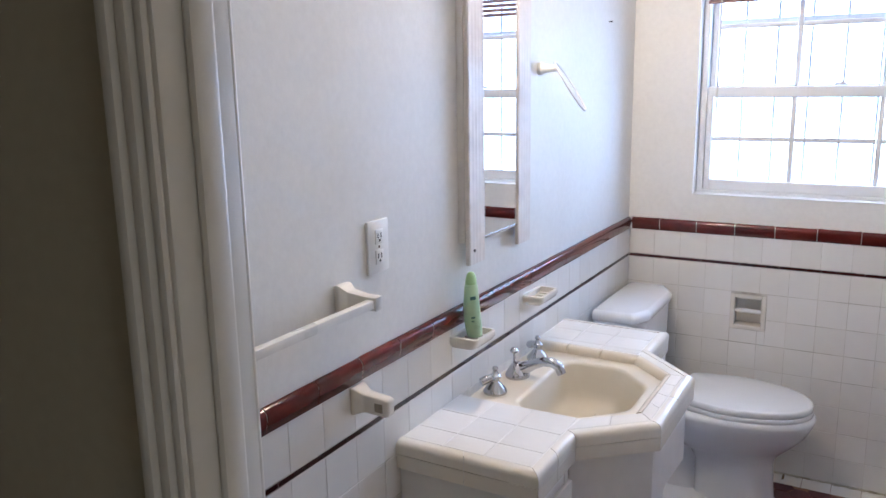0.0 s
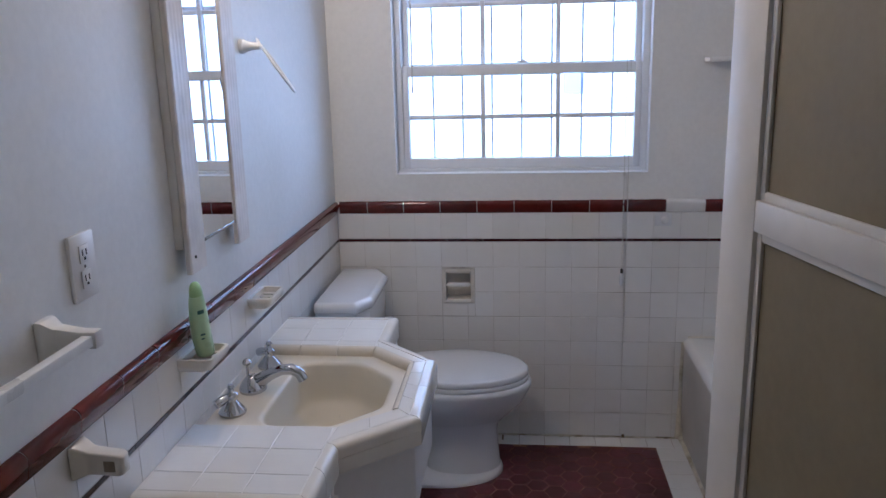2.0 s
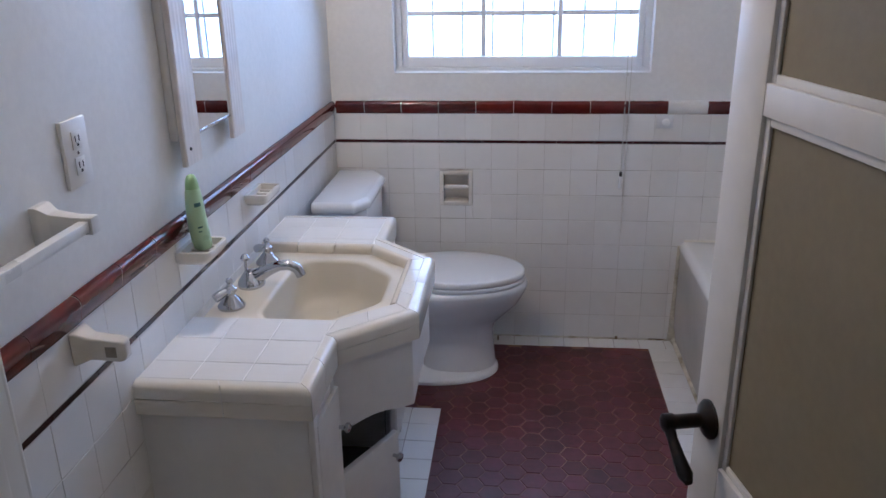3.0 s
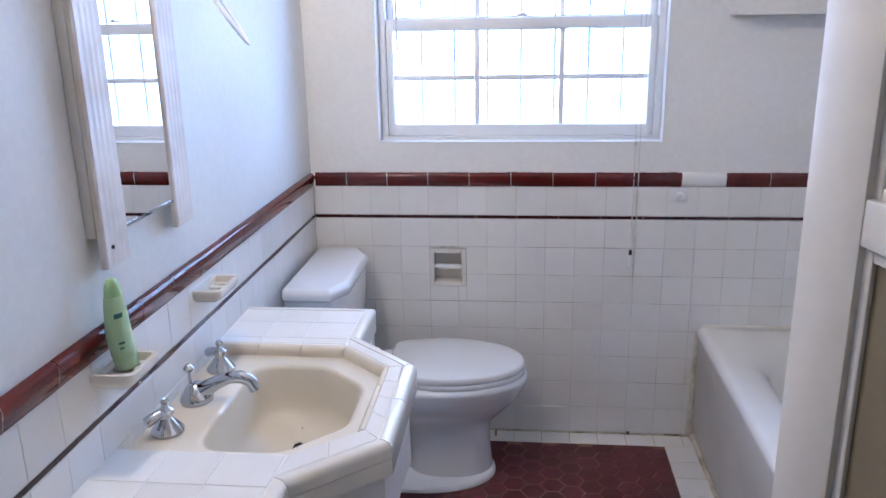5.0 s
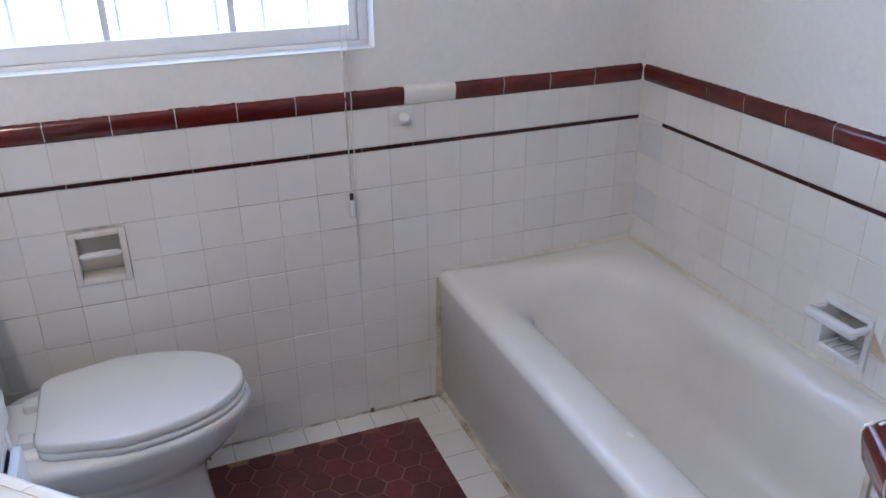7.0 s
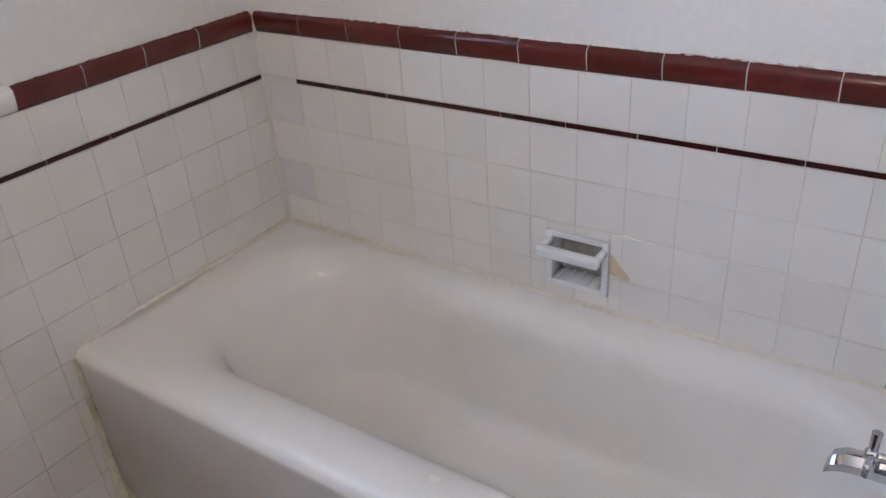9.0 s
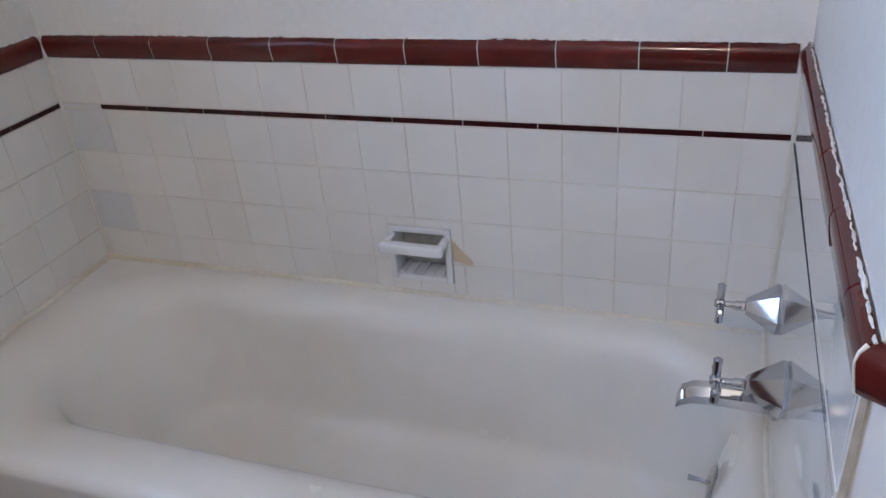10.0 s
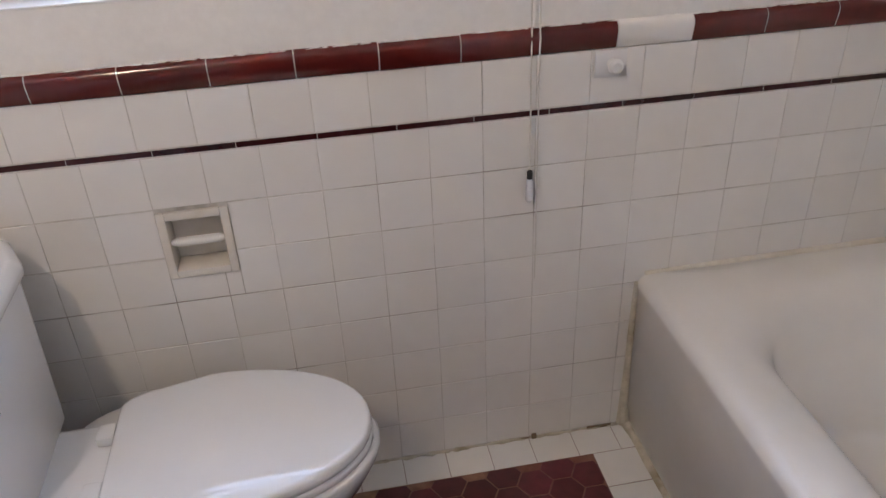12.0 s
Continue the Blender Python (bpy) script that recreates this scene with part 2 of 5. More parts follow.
# ---- the room: walls, floor, ceiling ----
W, FAUCET, ENDX, DOORY, HALLY, TOP = 2.16, -1.636, 1.270, -2.79, -2.88, 2.46
P, CAPL = 0.1095, 0.154
ZL, ZR, ZC, ZT = 0.881, 0.896, 1.006, 1.058
WIN = (0.256, 1.288, 1.167, 2.14)
NICHE = (0.437, 0.579, 0.612, 0.764)
SOAP = (-0.975, -0.823, 0.500, 0.640)
JL, JR, DOORTOP = 0.425, 1.268, 2.04
K = 0.008

wall_west = structure("wall_west", slab("x", -0.14, -K, [], (DOORY, 0.16), (-0.05, TOP)), PAINT, "white painted plaster wall above a tiled wainscot", "wall")
wall_north = structure("wall_north", slab("y", K, 0.16, [WIN, NICHE], (-K, W + 0.14), (-0.05, TOP)), PAINT, "white painted plaster wall with a window over white tile", "wall")
wall_east = structure("wall_east", slab("x", W + K, W + 0.14, [SOAP], (FAUCET - 0.12, K), (-0.05, TOP)), PAINT, "white painted plaster wall beside the bathtub", "wall")
SPLAY, ENDY = 1.306, -1.694
wall_faucet = structure("wall_faucet", slab("y", FAUCET - 0.12, FAUCET - K, [], (SPLAY + K, W + K), (-0.05, TOP)), PAINT, "white painted wall at the tap end of the bathtub", "wall")
wall_closet = structure("wall_closet", slab("x", ENDX + K, ENDX + 0.12, [], (DOORY, ENDY - 0.07), (-0.05, TOP)), PAINT, "white painted wall behind the open door", "wall")
wall_south = structure("wall_south", slab("y", HALLY, DOORY, [(JL - 0.02, JR + 0.02, -0.1, DOORTOP + 0.02)], (-0.9, 2.6), (-0.05, TOP)), HALL, "beige hall wall with the bathroom doorway", "wall")
wall_hall = structure("wall_hall", slab("y", -4.55, -4.45, [], (-0.9, 2.6), (-0.05, TOP)), HALL, "plain beige hall wall", "wall")
wall_hall_west = structure("wall_hall_west", slab("x", -1.0, -0.9, [], (-4.55, DOORY), (-0.05, TOP)), HALL, "plain beige hall end wall", "wall")
# the opening in the east end is invented, to let the hall fill in
wall_hall_east = structure("wall_hall_east", slab("x", 2.6, 2.7, [(-4.14, -3.36, 0.0, 2.04)], (-4.55, DOORY), (-0.05, TOP)), HALL, "plain beige hall end wall, unseen, with an opening added for fill light", "wall")
ceiling = structure("ceiling", box(B(), -1.0, 2.7, -4.6, 0.2, TOP, TOP + 0.1), CEIL, "plain white painted ceiling", "ceiling")
floor = structure("floor", box(B(), -0.14, W + 0.14, DOORY, 0.16, -0.06, -0.0018), HEXGROUT, "red hexagon tile floor with a white tile border", "floor")
hall_floor = structure("floor_hall", box(B(), -1.0, 2.7, -4.6, DOORY, -0.06, -0.006), FLOORWOOD, "dark wooden hall floor", "floor")

corner = structure("wall_corner", B(), PAINT, "white painted splayed wall corner over white tile and red cap", "wall")


def splay(d, za, zb):
    """The splayed corner block, d proud of the plaster."""
    s = d * 0.41
    low = [(SPLAY + K + s, FAUCET - K + d), (ENDX + K - d, ENDY + s), (ENDX + K - d, ENDY - 0.07), (ENDX + 0.12, ENDY - 0.07), (SPLAY + K + s, FAUCET - 0.12)]
    bm = bmesh.new()
    rings = [[bm.verts.new((x, y, z)) for x, y in low] for z in (za, zb)]
    for i in range(5):
        bm.faces.new((rings[0][i], rings[0][(i + 1) % 5], rings[1][(i + 1) % 5], rings[1][i]))
    bm.faces.new(list(reversed(rings[0])))
    bm.faces.new(rings[1])
    return bm


part("plaster", splay(0, -0.05, TOP), PAINT, corner, smooth=None)
part("corner_tile", splay(K, 0.0, ZC - 0.001), PANELWHITE, corner, "white glazed corner tile", smooth=None)


def corner_path(d):
    """The line round the splayed corner, d proud of the tile faces."""
    nx, ny = FAUCET - ENDY, SPLAY - ENDX
    n = Vector((-nx, ny)).normalized()
    s1, s2 = (1 - n.y) / n.x, (1 + n.x) / n.y
    return [Vector(q) for q in ((SPLAY + 0.09, FAUCET + d), (SPLAY + d * s1, FAUCET + d), (ENDX - d, ENDY + d * s2), (ENDX - d, ENDY - 0.06))]


def corner_sweep():
    h = ZT - ZC
    prof = [(-h / 2, -0.006), (-h / 2, 0.0015), (-h / 2 + 0.003, 0.005), (0.0, 0.009), (h / 2 - 0.016, 0.010), (h / 2 - 0.008, 0.008), (h / 2 - 0.002, 0.002), (h / 2, -0.006)]
    rings = []
    paths = [corner_path(d) for _, d in prof]
    for k in range(4):
        rings.append([(*path[k], (ZC + ZT) / 2 + v) for path, (v, _) in zip(paths, prof)])
    return rings


rings = corner_sweep()
for k in range(3):
    a, b = ([Vector(p) for p in r] for r in rings[k:k + 2])
    gap = 0.0012 / (b[3] - a[3]).length
    part("corner_cap", loft(B(), [[p.lerp(q, f) for p, q in zip(a, b)] for f in (gap, 1 - gap)]), RED, corner, "red glazed corner cap", smooth=50)
for ring in rings[1:3]:
    part("mitre_caulk", tube(B(), ring[1:7], [0.0012, 0.0010, 0.0013, 0.0011, 0.0016, 0.0022], 8), CAULK, corner, "rough white caulk on the cap mitre", smooth=60)

# grout beds behind the wall tiles
G = 0.0015
bed_west = tagged(mesh_object("grout_bed", slab("x", -K + 0.0005, -G, [], (DOORY, 0.004), (0.0, ZT - 0.008)), GROUT), "stained grey grout behind white tiles", "grout", kind="structure")
bed_north = tagged(mesh_object("grout_bed", slab("y", G, K - 0.0005, [NICHE], (0.0, W), (0.0, ZT - 0.008)), GROUT), "stained grey grout behind white tiles", "grout", kind="structure")
bed_east = tagged(mesh_object("grout_bed", slab("x", W + G, W + K - 0.0005, [SOAP], (FAUCET, -0.002), (0.0, ZT - 0.008)), PALEGROUT), "pale ivory grout behind white tiles", "grout", kind="structure")
bed_faucet = tagged(mesh_object("grout_bed", slab("y", FAUCET - K + 0.0005, FAUCET - G, [], (SPLAY, W), (0.0, ZT - 0.008)), GROUT), "stained grey grout behind white tiles", "grout", kind="structure")
bed_closet = tagged(mesh_object("grout_bed", slab("x", ENDX + G, ENDX + K - 0.0005, [], (DOORY, ENDY - 0.003), (0.0, ZT - 0.008)), GROUT), "stained grey grout behind white tiles", "grout", kind="structure")

# ---- window ----
x0, x1, z0, z1 = WIN
win = thing("window_1", (x0, 0.1, z0), "white painted double-hung sash window with blown-out daylight behind", "window", kind="structure")
bm = B()
for a in ((x0, x0 + 0.003, 0.006, 0.15, z0, z1), (x1 - 0.003, x1, 0.006, 0.15, z0, z1), (x0 + 0.003, x1 - 0.003, 0.006, 0.15, z1 - 0.014, z1)):
    box(bm, *a)
part("reveal", bm, VINYL, win)
part("window_sill", box(B(), x0 + 0.003, x1 - 0.003, 0.005, 0.0595, z0, z0 + 0.004, 0.001), VINYL, win)
part("sub_sill", box(B(), x0 + 0.003, x1 - 0.003, 0.060, 0.15, z0, z0 + 0.016, 0.002), VINYL, win)
bm = B()
for a in ((x0 + 0.003, x0 + 0.030, 0.06, 0.15, z0 + 0.016, z1 - 0.014), (x1 - 0.030, x1 - 0.003, 0.06, 0.15, z0 + 0.016, z1 - 0.014)):
    box(bm, *a, 0.003)
part("window_frame", bm, VINYL, win)


def sash(name, y, za, zb, bottom, top, muntin_rows):
    ob = part(name, B(), VINYL, win)
    bm = B()
    a, b = x0 + 0.031, x1 - 0.031
    box(bm, a, a + 0.024, y, y + 0.035, za, zb, 0.003)
    box(bm, b - 0.024, b, y, y + 0.035, za, zb, 0.003)
    box(bm, a + 0.024, b - 0.024, y, y + 0.035, za, za + bottom, 0.003)
    box(bm, a + 0.024, b - 0.024, y, y + 0.035, zb - top, zb, 0.003)
    part("sash_frame", bm, VINYL, ob)
    ia, ib, ja, jb = a + 0.024, b - 0.024, za + bottom, zb - top
    for k in (1, 2):
        xm = ia + (ib - ia) * k / 3
        part("muntin", box(B(), xm - 0.0095, xm + 0.0095, y + 0.008, y + 0.028, ja, jb, 0.004), VINYL, ob)
    for k in range(1, muntin_rows):
        zm = ja + (jb - ja) * k / muntin_rows
        for c in range(3):
            part("muntin", box(B(), ia + (ib - ia) * c / 3 + (0.0097 if c else 0), ia + (ib - ia) * (c + 1) / 3 - (0.0097 if c < 2 else 0), y + 0.010, y + 0.027, zm - 0.0095, zm + 0.0095, 0.004), VINYL, ob)
    for c in range(3):
        for r in range(muntin_rows):
            g = part("pane", box(B(), ia + (ib - ia) * c / 3 + 0.004, ia + (ib - ia) * (c + 1) / 3 - 0.004, y + 0.016, y + 0.019,
                                 ja + (jb - ja) * r / muntin_rows + 0.004, ja + (jb - ja) * (r + 1) / muntin_rows - 0.004), GLASS, ob)
            g.visible_shadow = False
    return ob


sash("lower_sash", 0.068, z0 + 0.017, 1.606, 0.042, 0.040, 2)
sash("upper_sash", 0.108, 1.572, z1 - 0.015, 0.036, 0.04, 2)
bm = turned(B(), pose(0.78, 0.066, 1.615), (0.042, 0.014, 0.008), 0.003)
lathe(bm, [(0.007, 0), (0.007, 0.005), (0.003, 0.008)], pose(0.785, 0.062, 1.618))
part("sash_lock", bm, VINYL, win)

grille = thing("security_grille", (0.78, 0.24, z0), "grey painted iron bars outside the bathroom window", "window bars")
for k in range(9):
    xb = 0.778 + (k - 4) * 0.1276
    part("bar", box(B(), xb - 0.0045, xb + 0.0045, 0.238, 0.247, 1.13, 2.20), IRON, grille)
for zb in (1.16, 1.87, 2.18):
    part("rail", box(B(), 0.18, 1.38, 0.250, 0.256, zb - 0.012, zb + 0.012), IRON, grille)
for xb in (0.189, 1.370):
    part("standoff", box(B(), xb - 0.006, xb + 0.006, 0.16, 0.2495, 1.86, 1.88), IRON, grille)

bm = B()
for k in range(9):
    turned(bm, pose(0.7715, 0.035, 1.942 + 0.0205 * k, 12, 0, 0), (0.975, 0.045, 0.012), 0.002, 1)
box(bm, 0.284, 1.259, 0.012, 0.058, 2.118, 2.125)
blind = thing("window_blind", (0.78, 0.035, 1.93), "raised reddish-brown slatted blind with hanging pull cords", "blind")
part("slats", bm, BLIND, blind)
part("wand", tube(B(), [(0.335, 0.012, 2.11), (0.337, 0.008, 1.75), (0.336, 0.010, 1.50)], 0.0035, 8), CORD, blind)
part("pull_cord", tube(B(), [(1.190, 0.010, 2.11), (1.190, -0.008, 1.165), (1.191, -0.010, 0.74)], 0.0016, 6), CORD, blind)
part("pull_cord", tube(B(), [(1.203, 0.010, 2.11), (1.206, -0.009, 1.165), (1.207, -0.011, 0.50)], 0.0014, 6), CORD, blind)
tassel = part("tassel", lathe(B(), [(0.003, 0.06), (0.0075, 0.05), (0.0085, 0.006), (0.004, 0)], pose(1.191, -0.010, 0.695), 14), CLEAR, blind, "clear plastic tassel")
part("tassel_bead", lathe(B(), [(0.002, 0), (0.006, 0.004), (0.006, 0.020), (0.002, 0.024)], pose(1.191, -0.010, 0.746), 12), DARK, tassel, "black bead")
part("cord_cleat", lathe(B(), [(0.002, 0), (0.006, 0.002), (0.006, 0.014), (0.002, 0.016)], pose(1.191, -0.009, 1.158), 12), CORD, blind)

outside_box = tagged(mesh_object("wall_box", box(B(), 0.955, 1.045, 0.262, 0.30, 1.47, 1.60, 0.01), BLUEGREY), "small pale blue glass box fixed outside behind the window bars", "box")

# ---- doorway and door ----
frame_thing = thing("door_frame", (JL, HALLY, 0), "off-white moulded wooden door frame and casing", "door frame", kind="structure")
for xa, xb in ((JL - 0.02, JL), (JR, JR + 0.02)):
    part("jamb", box(B(), xa, xb, HALLY, DOORY, 0, DOORTOP, 0.002), TRIM, frame_thing)
part("jamb_head", box(B(), JL, JR, HALLY, DOORY, DOORTOP, DOORTOP + 0.02), TRIM, frame_thing)
part("door_stop", box(B(), JL, JL + 0.012, HALLY + 0.030, HALLY + 0.062, 0, DOORTOP, 0.006), TRIM, frame_thing)
part("door_stop", box(B(), JR - 0.012, JR, HALLY + 0.030, HALLY + 0.062, 0, DOORTOP, 0.006), TRIM, frame_thing)


def casing(side, y, out):
    """Moulded casing beside the opening, in steps, on the face at y; out: the way it stands proud."""
    bm = B()
    s = -1 if side == JL else 1
    for a, b, d in ((0.003, 0.015, 0.010), (0.015, 0.030, 0.017), (0.030, 0.046, 0.024)):
        xa, xb = sorted((side + s * a, side + s * b))
        ya, yb = sorted((y, y + out * d))
        box(bm, xa, xb, ya, yb, 0, DOORTOP + 0.08, 0.005)
    return bm


for side in (JL, JR):
    part("casing", casing(side, HALLY, -1), TRIM, frame_thing)
part("casing", casing(JL, DOORY, 1), TRIM, frame_thing)
part("head_casing", box(B(), JL - 0.046, JR + 0.046, HALLY - 0.02, HALLY, DOORTOP + 0.081, DOORTOP + 0.15, 0.003), TRIM, frame_thing)

door = thing("door_1", (JR - 0.005, DOORY + 0.004, 0), "open white panelled door with tan painted panels", "door", kind="structure")
DL, DT = 0.700, 0.036
DM = pose(1.239, -2.778, 0.012, 0, 0, 102)


def leaf(u0, u1, w0, w1, v0, v1, bevel=0.0):
    """A box of the door leaf: u from the hinge, w across its thickness, v up."""
    bm = box(B(), u0, u1, w0, w1, v0, v1, bevel)
    bmesh.ops.transform(bm, matrix=DM, verts=bm.verts)
    return bm


DH = 2.0
rails = [(0.0, 0.20), (0.800, 0.860), (1.395, 1.437), (1.88, DH)]
part("stile", leaf(0, 0.090, 0, DT, 0, DH, 0.002), DOORW, door)
part("stile", leaf(DL - 0.090, DL, 0, DT, 0, DH, 0.002), DOORW, door)
for a, b in rails:
    part("rail", leaf(0.090, DL - 0.090, 0.0005, DT - 0.0005, a, b, 0.002), DOORW, door)
for (_, a), (b, _) in zip(rails, rails[1:]):
    part("panel", leaf(0.085, DL - 0.085, 0.011, DT - 0.011, a - 0.005, b + 0.005), PANEL, door, "tan painted panel")
    for w0, w1 in ((0.002, 0.012), (DT - 0.012, DT - 0.002)):
        for u0, u1, v0, v1 in ((0.090, 0.102, a, b), (DL - 0.102, DL - 0.090, a, b), (0.102, DL - 0.102, a, a + 0.012), (0.102, DL - 0.102, b - 0.012, b)):
            part("moulding", leaf(u0, u1, w0 + (0.004 if w0 < 0.01 else 0), w1 - (0.004 if w0 > 0.01 else 0), v0, v1, 0.002), DOORW, door)
handle = part("door_handle", B(), BLACK, door, "black lever door handle")
HX, HZ = DL - 0.048, 0.920
for s, w in ((1, DT), (-1, 0.0)):
    bm = B()
    base = DM @ pose(HX, w, HZ, -90 * s, 0, 0)
    lathe(bm, [(0.031, 0), (0.031, 0.004), (0.026, 0.009), (0.015, 0.013), (0.0115, 0.016), (0.0115, 0.055), (0.014, 0.060), (0.014, 0.074), (0.006, 0.078)], base, 24)
    lever = [DM @ Vector((HX - d, w + s * 0.066, HZ - q)) for d, q in ((-0.002, 0.0), (0.020, 0.016), (0.045, 0.030), (0.075, 0.042), (0.088, 0.046))]
    tube(bm, lever, [0.010, 0.008, 0.0095, 0.0115, 0.006], 12)
    part("lever", bm, BLACK, handle)
part("latch_plate", leaf(DL - 0.0005, DL + 0.0015, 0.006, DT - 0.006, HZ - 0.03, HZ + 0.03), BLACK, door)

# ---- bathtub ----
TX, RIM = 1.455, 0.466
tub = thing("bathtub", (1.8, -0.82, 0), "white enamelled built-in bathtub with a rounded rim", "bathtub")
xa, xb, ya, yb = TX, W - 0.001, FAUCET + 0.001, -0.002
loops = [rounded(xa + 0.016, xb, ya, yb, 0.004, 0.0, 10), rounded(xa + 0.016, xb, ya, yb, 0.004, 0.055, 10), rounded(xa + 0.006, xb, ya, yb, 0.004, 0.065, 10),
         rounded(xa + 0.004, xb, ya, yb, 0.004, RIM - 0.045, 10), rounded(xa, xb, ya, yb, 0.004, RIM - 0.030, 10)]
for k in range(1, 7):
    a = radians(15 * k)
    d = 0.032 * (1 - math.cos(a))
    loops.append(rounded(xa + d, xb, ya, yb, 0.004, RIM - 0.032 + 0.032 * math.sin(a), 10))
inside = [(0.056, 0.018, 0.022, 0.040, 0.27, 0.0)]
for k in range(1, 9):
    a = radians(9 * k)
    d, z = 0.100 * math.sin(a), -0.100 * (1 - math.cos(a))
    inside.append((0.056 + d * 1.25, 0.018 + d * 0.75, 0.022 + d * 0.45, 0.040 + d * 1.3, 0.27 - d * 0.75, z))
for f, z in ((0.3, -0.13), (0.6, -0.19), (1.0, -0.26)):
    inside.append((0.175 + f * 0.024, 0.089 + f * 0.024, 0.065 + f * 0.03, 0.164 + f * 0.13, 0.185, z))
for a in (15, 32, 50, 70, 90):
    s, q = math.sin(radians(a)), 1 - math.cos(radians(a))
    inside.append((0.199 + 0.08 * q, 0.113 + 0.10 * q, 0.095 + 0.10 * q, 0.294 + 0.12 * q, 0.185 - 0.085 * q, -0.27 - 0.08 * s))
for ix0, ix1, iy0, iy1, r, z in inside:
    loops.append(rounded(xa + ix0, xb - ix1, ya + iy0, yb - iy1, r, RIM + z, 10))
part("tub_shell", loft(B(), loops), ENAMEL, tub, smooth=60)
bm = B()
tube(bm, [(xa + 0.012, ya + 0.004, 0.006), (xa + 0.010, -0.8, 0.007), (xa + 0.010, -0.30, 0.007), (xa + 0.010, -0.15, 0.007), (xa + 0.010, -0.06, 0.006), (xa + 0.008, yb - 0.003, 0.008)], [0.007, 0.007, 0.008, 0.011, 0.009, 0.015], 8)
tube(bm, [(xa + 0.002, yb - 0.004, 0.01), (xa, yb - 0.003, 0.05), (xa, yb - 0.003, 0.12), (xa, yb - 0.003, 0.2), (xa, yb - 0.003, 0.3), (xa, yb - 0.003, RIM - 0.02)], [0.019, 0.014, 0.012, 0.009, 0.009, 0.006], 8)
part("caulk_line", bm, TUBGROUT, tub, "yellowed caulk along the tub edges")
bm = tube(B(), [(xa + 0.02, yb - 0.001, RIM), (1.8, yb - 0.001, RIM + 0.001), (xb - 0.001, yb - 0.001, RIM)], [0.006, 0.008, 0.010], 10)
tube(bm, [(xb - 0.001, yb - 0.001, RIM), (xb - 0.001, -0.5, RIM + 0.002), (xb - 0.001, -1.1, RIM), (xb - 0.001, ya, RIM)], [0.010, 0.008, 0.007, 0.006], 10)
tube(bm, [(xa + 0.02, ya + 0.001, RIM), (xb - 0.001, ya + 0.001, RIM)], 0.005, 10)
part("wall_seal", bm, SEAL, tub, "pale ivory sealant where the tub meets the tile")

OY = FAUCET + 0.080
overflow = part("overflow_plate", lathe(B(), [(0.034, 0), (0.034, 0.003), (0.028, 0.008), (0.010, 0.011), (0.002, 0.012)], pose(1.79, OY, 0.395, -80, 0, 0), 28), CHROME, tub, "round chrome overflow plate with a trip lever")
part("trip_lever", tube(B(), [(1.79, OY + 0.008, 0.396), (1.79, OY + 0.028, 0.400), (1.789, OY + 0.042, 0.402)], [0.004, 0.004, 0.006], 10), CHROME, overflow)


def tub_tap(x, z, turn):
    t = thing("bath_tap", (x, FAUCET, z), "faceted chrome bath tap with a cross handle on tile", "tap", "bath taps")
    m = pose(x, FAUCET + 0.0005, z, -90, 0, 0)
    part("escutcheon", lathe(B(), [(0.043, 0.0), (0.044, 0.005), (0.018, 0.048), (0.014, 0.054), (0.009, 0.056), (0.009, 0.060)], m, 6), CHROME, t, smooth=10)
    part("stem", lathe(B(), [(0.0085, 0.060), (0.0085, 0.070), (0.006, 0.074), (0.006, 0.088), (0.010, 0.091), (0.010, 0.102), (0.006, 0.106)], m, 20), CHROME, t)
    bm = B()
    for a in (turn, turn + 90):
        d = Vector((math.cos(radians(a)), 0, math.sin(radians(a))))
        c = Vector((x, FAUCET + 0.0965, z))
        tube(bm, [c - d * 0.040, c - d * 0.037, c - d * 0.012, c + d * 0.012, c + d * 0.037, c + d * 0.040], [0.003, 0.0075, 0.006, 0.006, 0.0075, 0.003], 10)
    part("cross_handle", bm, CHROME, t)
    return t


tub_tap(1.965, 0.652, 86)
tub_tap(1.735, 0.662, 84)
spout = thing("bath_spout", (1.815, FAUCET, 0.575), "chrome bath spout above the tub on tile", "spout")
bm = B()
loops = []
for y, z, h, w in ((0.0005, 0.592, 0.024, 0.024), (0.02, 0.592, 0.024, 0.024), (0.06, 0.592, 0.021, 0.022), (0.10, 0.592, 0.020, 0.022), (0.128, 0.589, 0.020, 0.022), (0.146, 0.580, 0.018, 0.021), (0.153, 0.568, 0.010, 0.017)):
    loops.append([(1.815 + w * math.cos(a), FAUCET + y, z - 0.020 + h * math.sin(a)) for a in [math.pi / 8 + k * math.pi / 4 for k in range(8)]])
part("spout_body", loft(bm, loops), CHROME, spout, smooth=20)
part("spout_flange", lathe(B(), [(0.030, 0), (0.030, 0.004), (0.022, 0.012)], pose(1.815, FAUCET + 0.0005, 0.572, -90, 0, 0), 8), CHROME, spout, smooth=20)

# ---- toilet ----
TY = -0.297
toilet = thing("toilet", (0.4, TY, 0), "white porcelain two-piece toilet with a closed lid", "toilet")


def egg(xc, back, front, half, z, n=48, taper=1.0, power=2.0):
    """An egg-shaped loop: back and front reach along x, half width along y; taper narrows the squared back."""
    out = []
    for k in range(n):
        a = 2 * math.pi * k / n
        c, s = math.cos(a), math.sin(a)
        if c >= 0:
            out.append((xc + front * c, TY + half * math.copysign(abs(s) ** 0.95, s), z))
        else:
            u = abs(c) ** (2.0 / power)
            w = half * (1 - (1 - taper) * u ** 1.6) * math.copysign(abs(s) ** (2.0 / power), s)
            out.append((xc - back * u, TY + w, z))
    return out


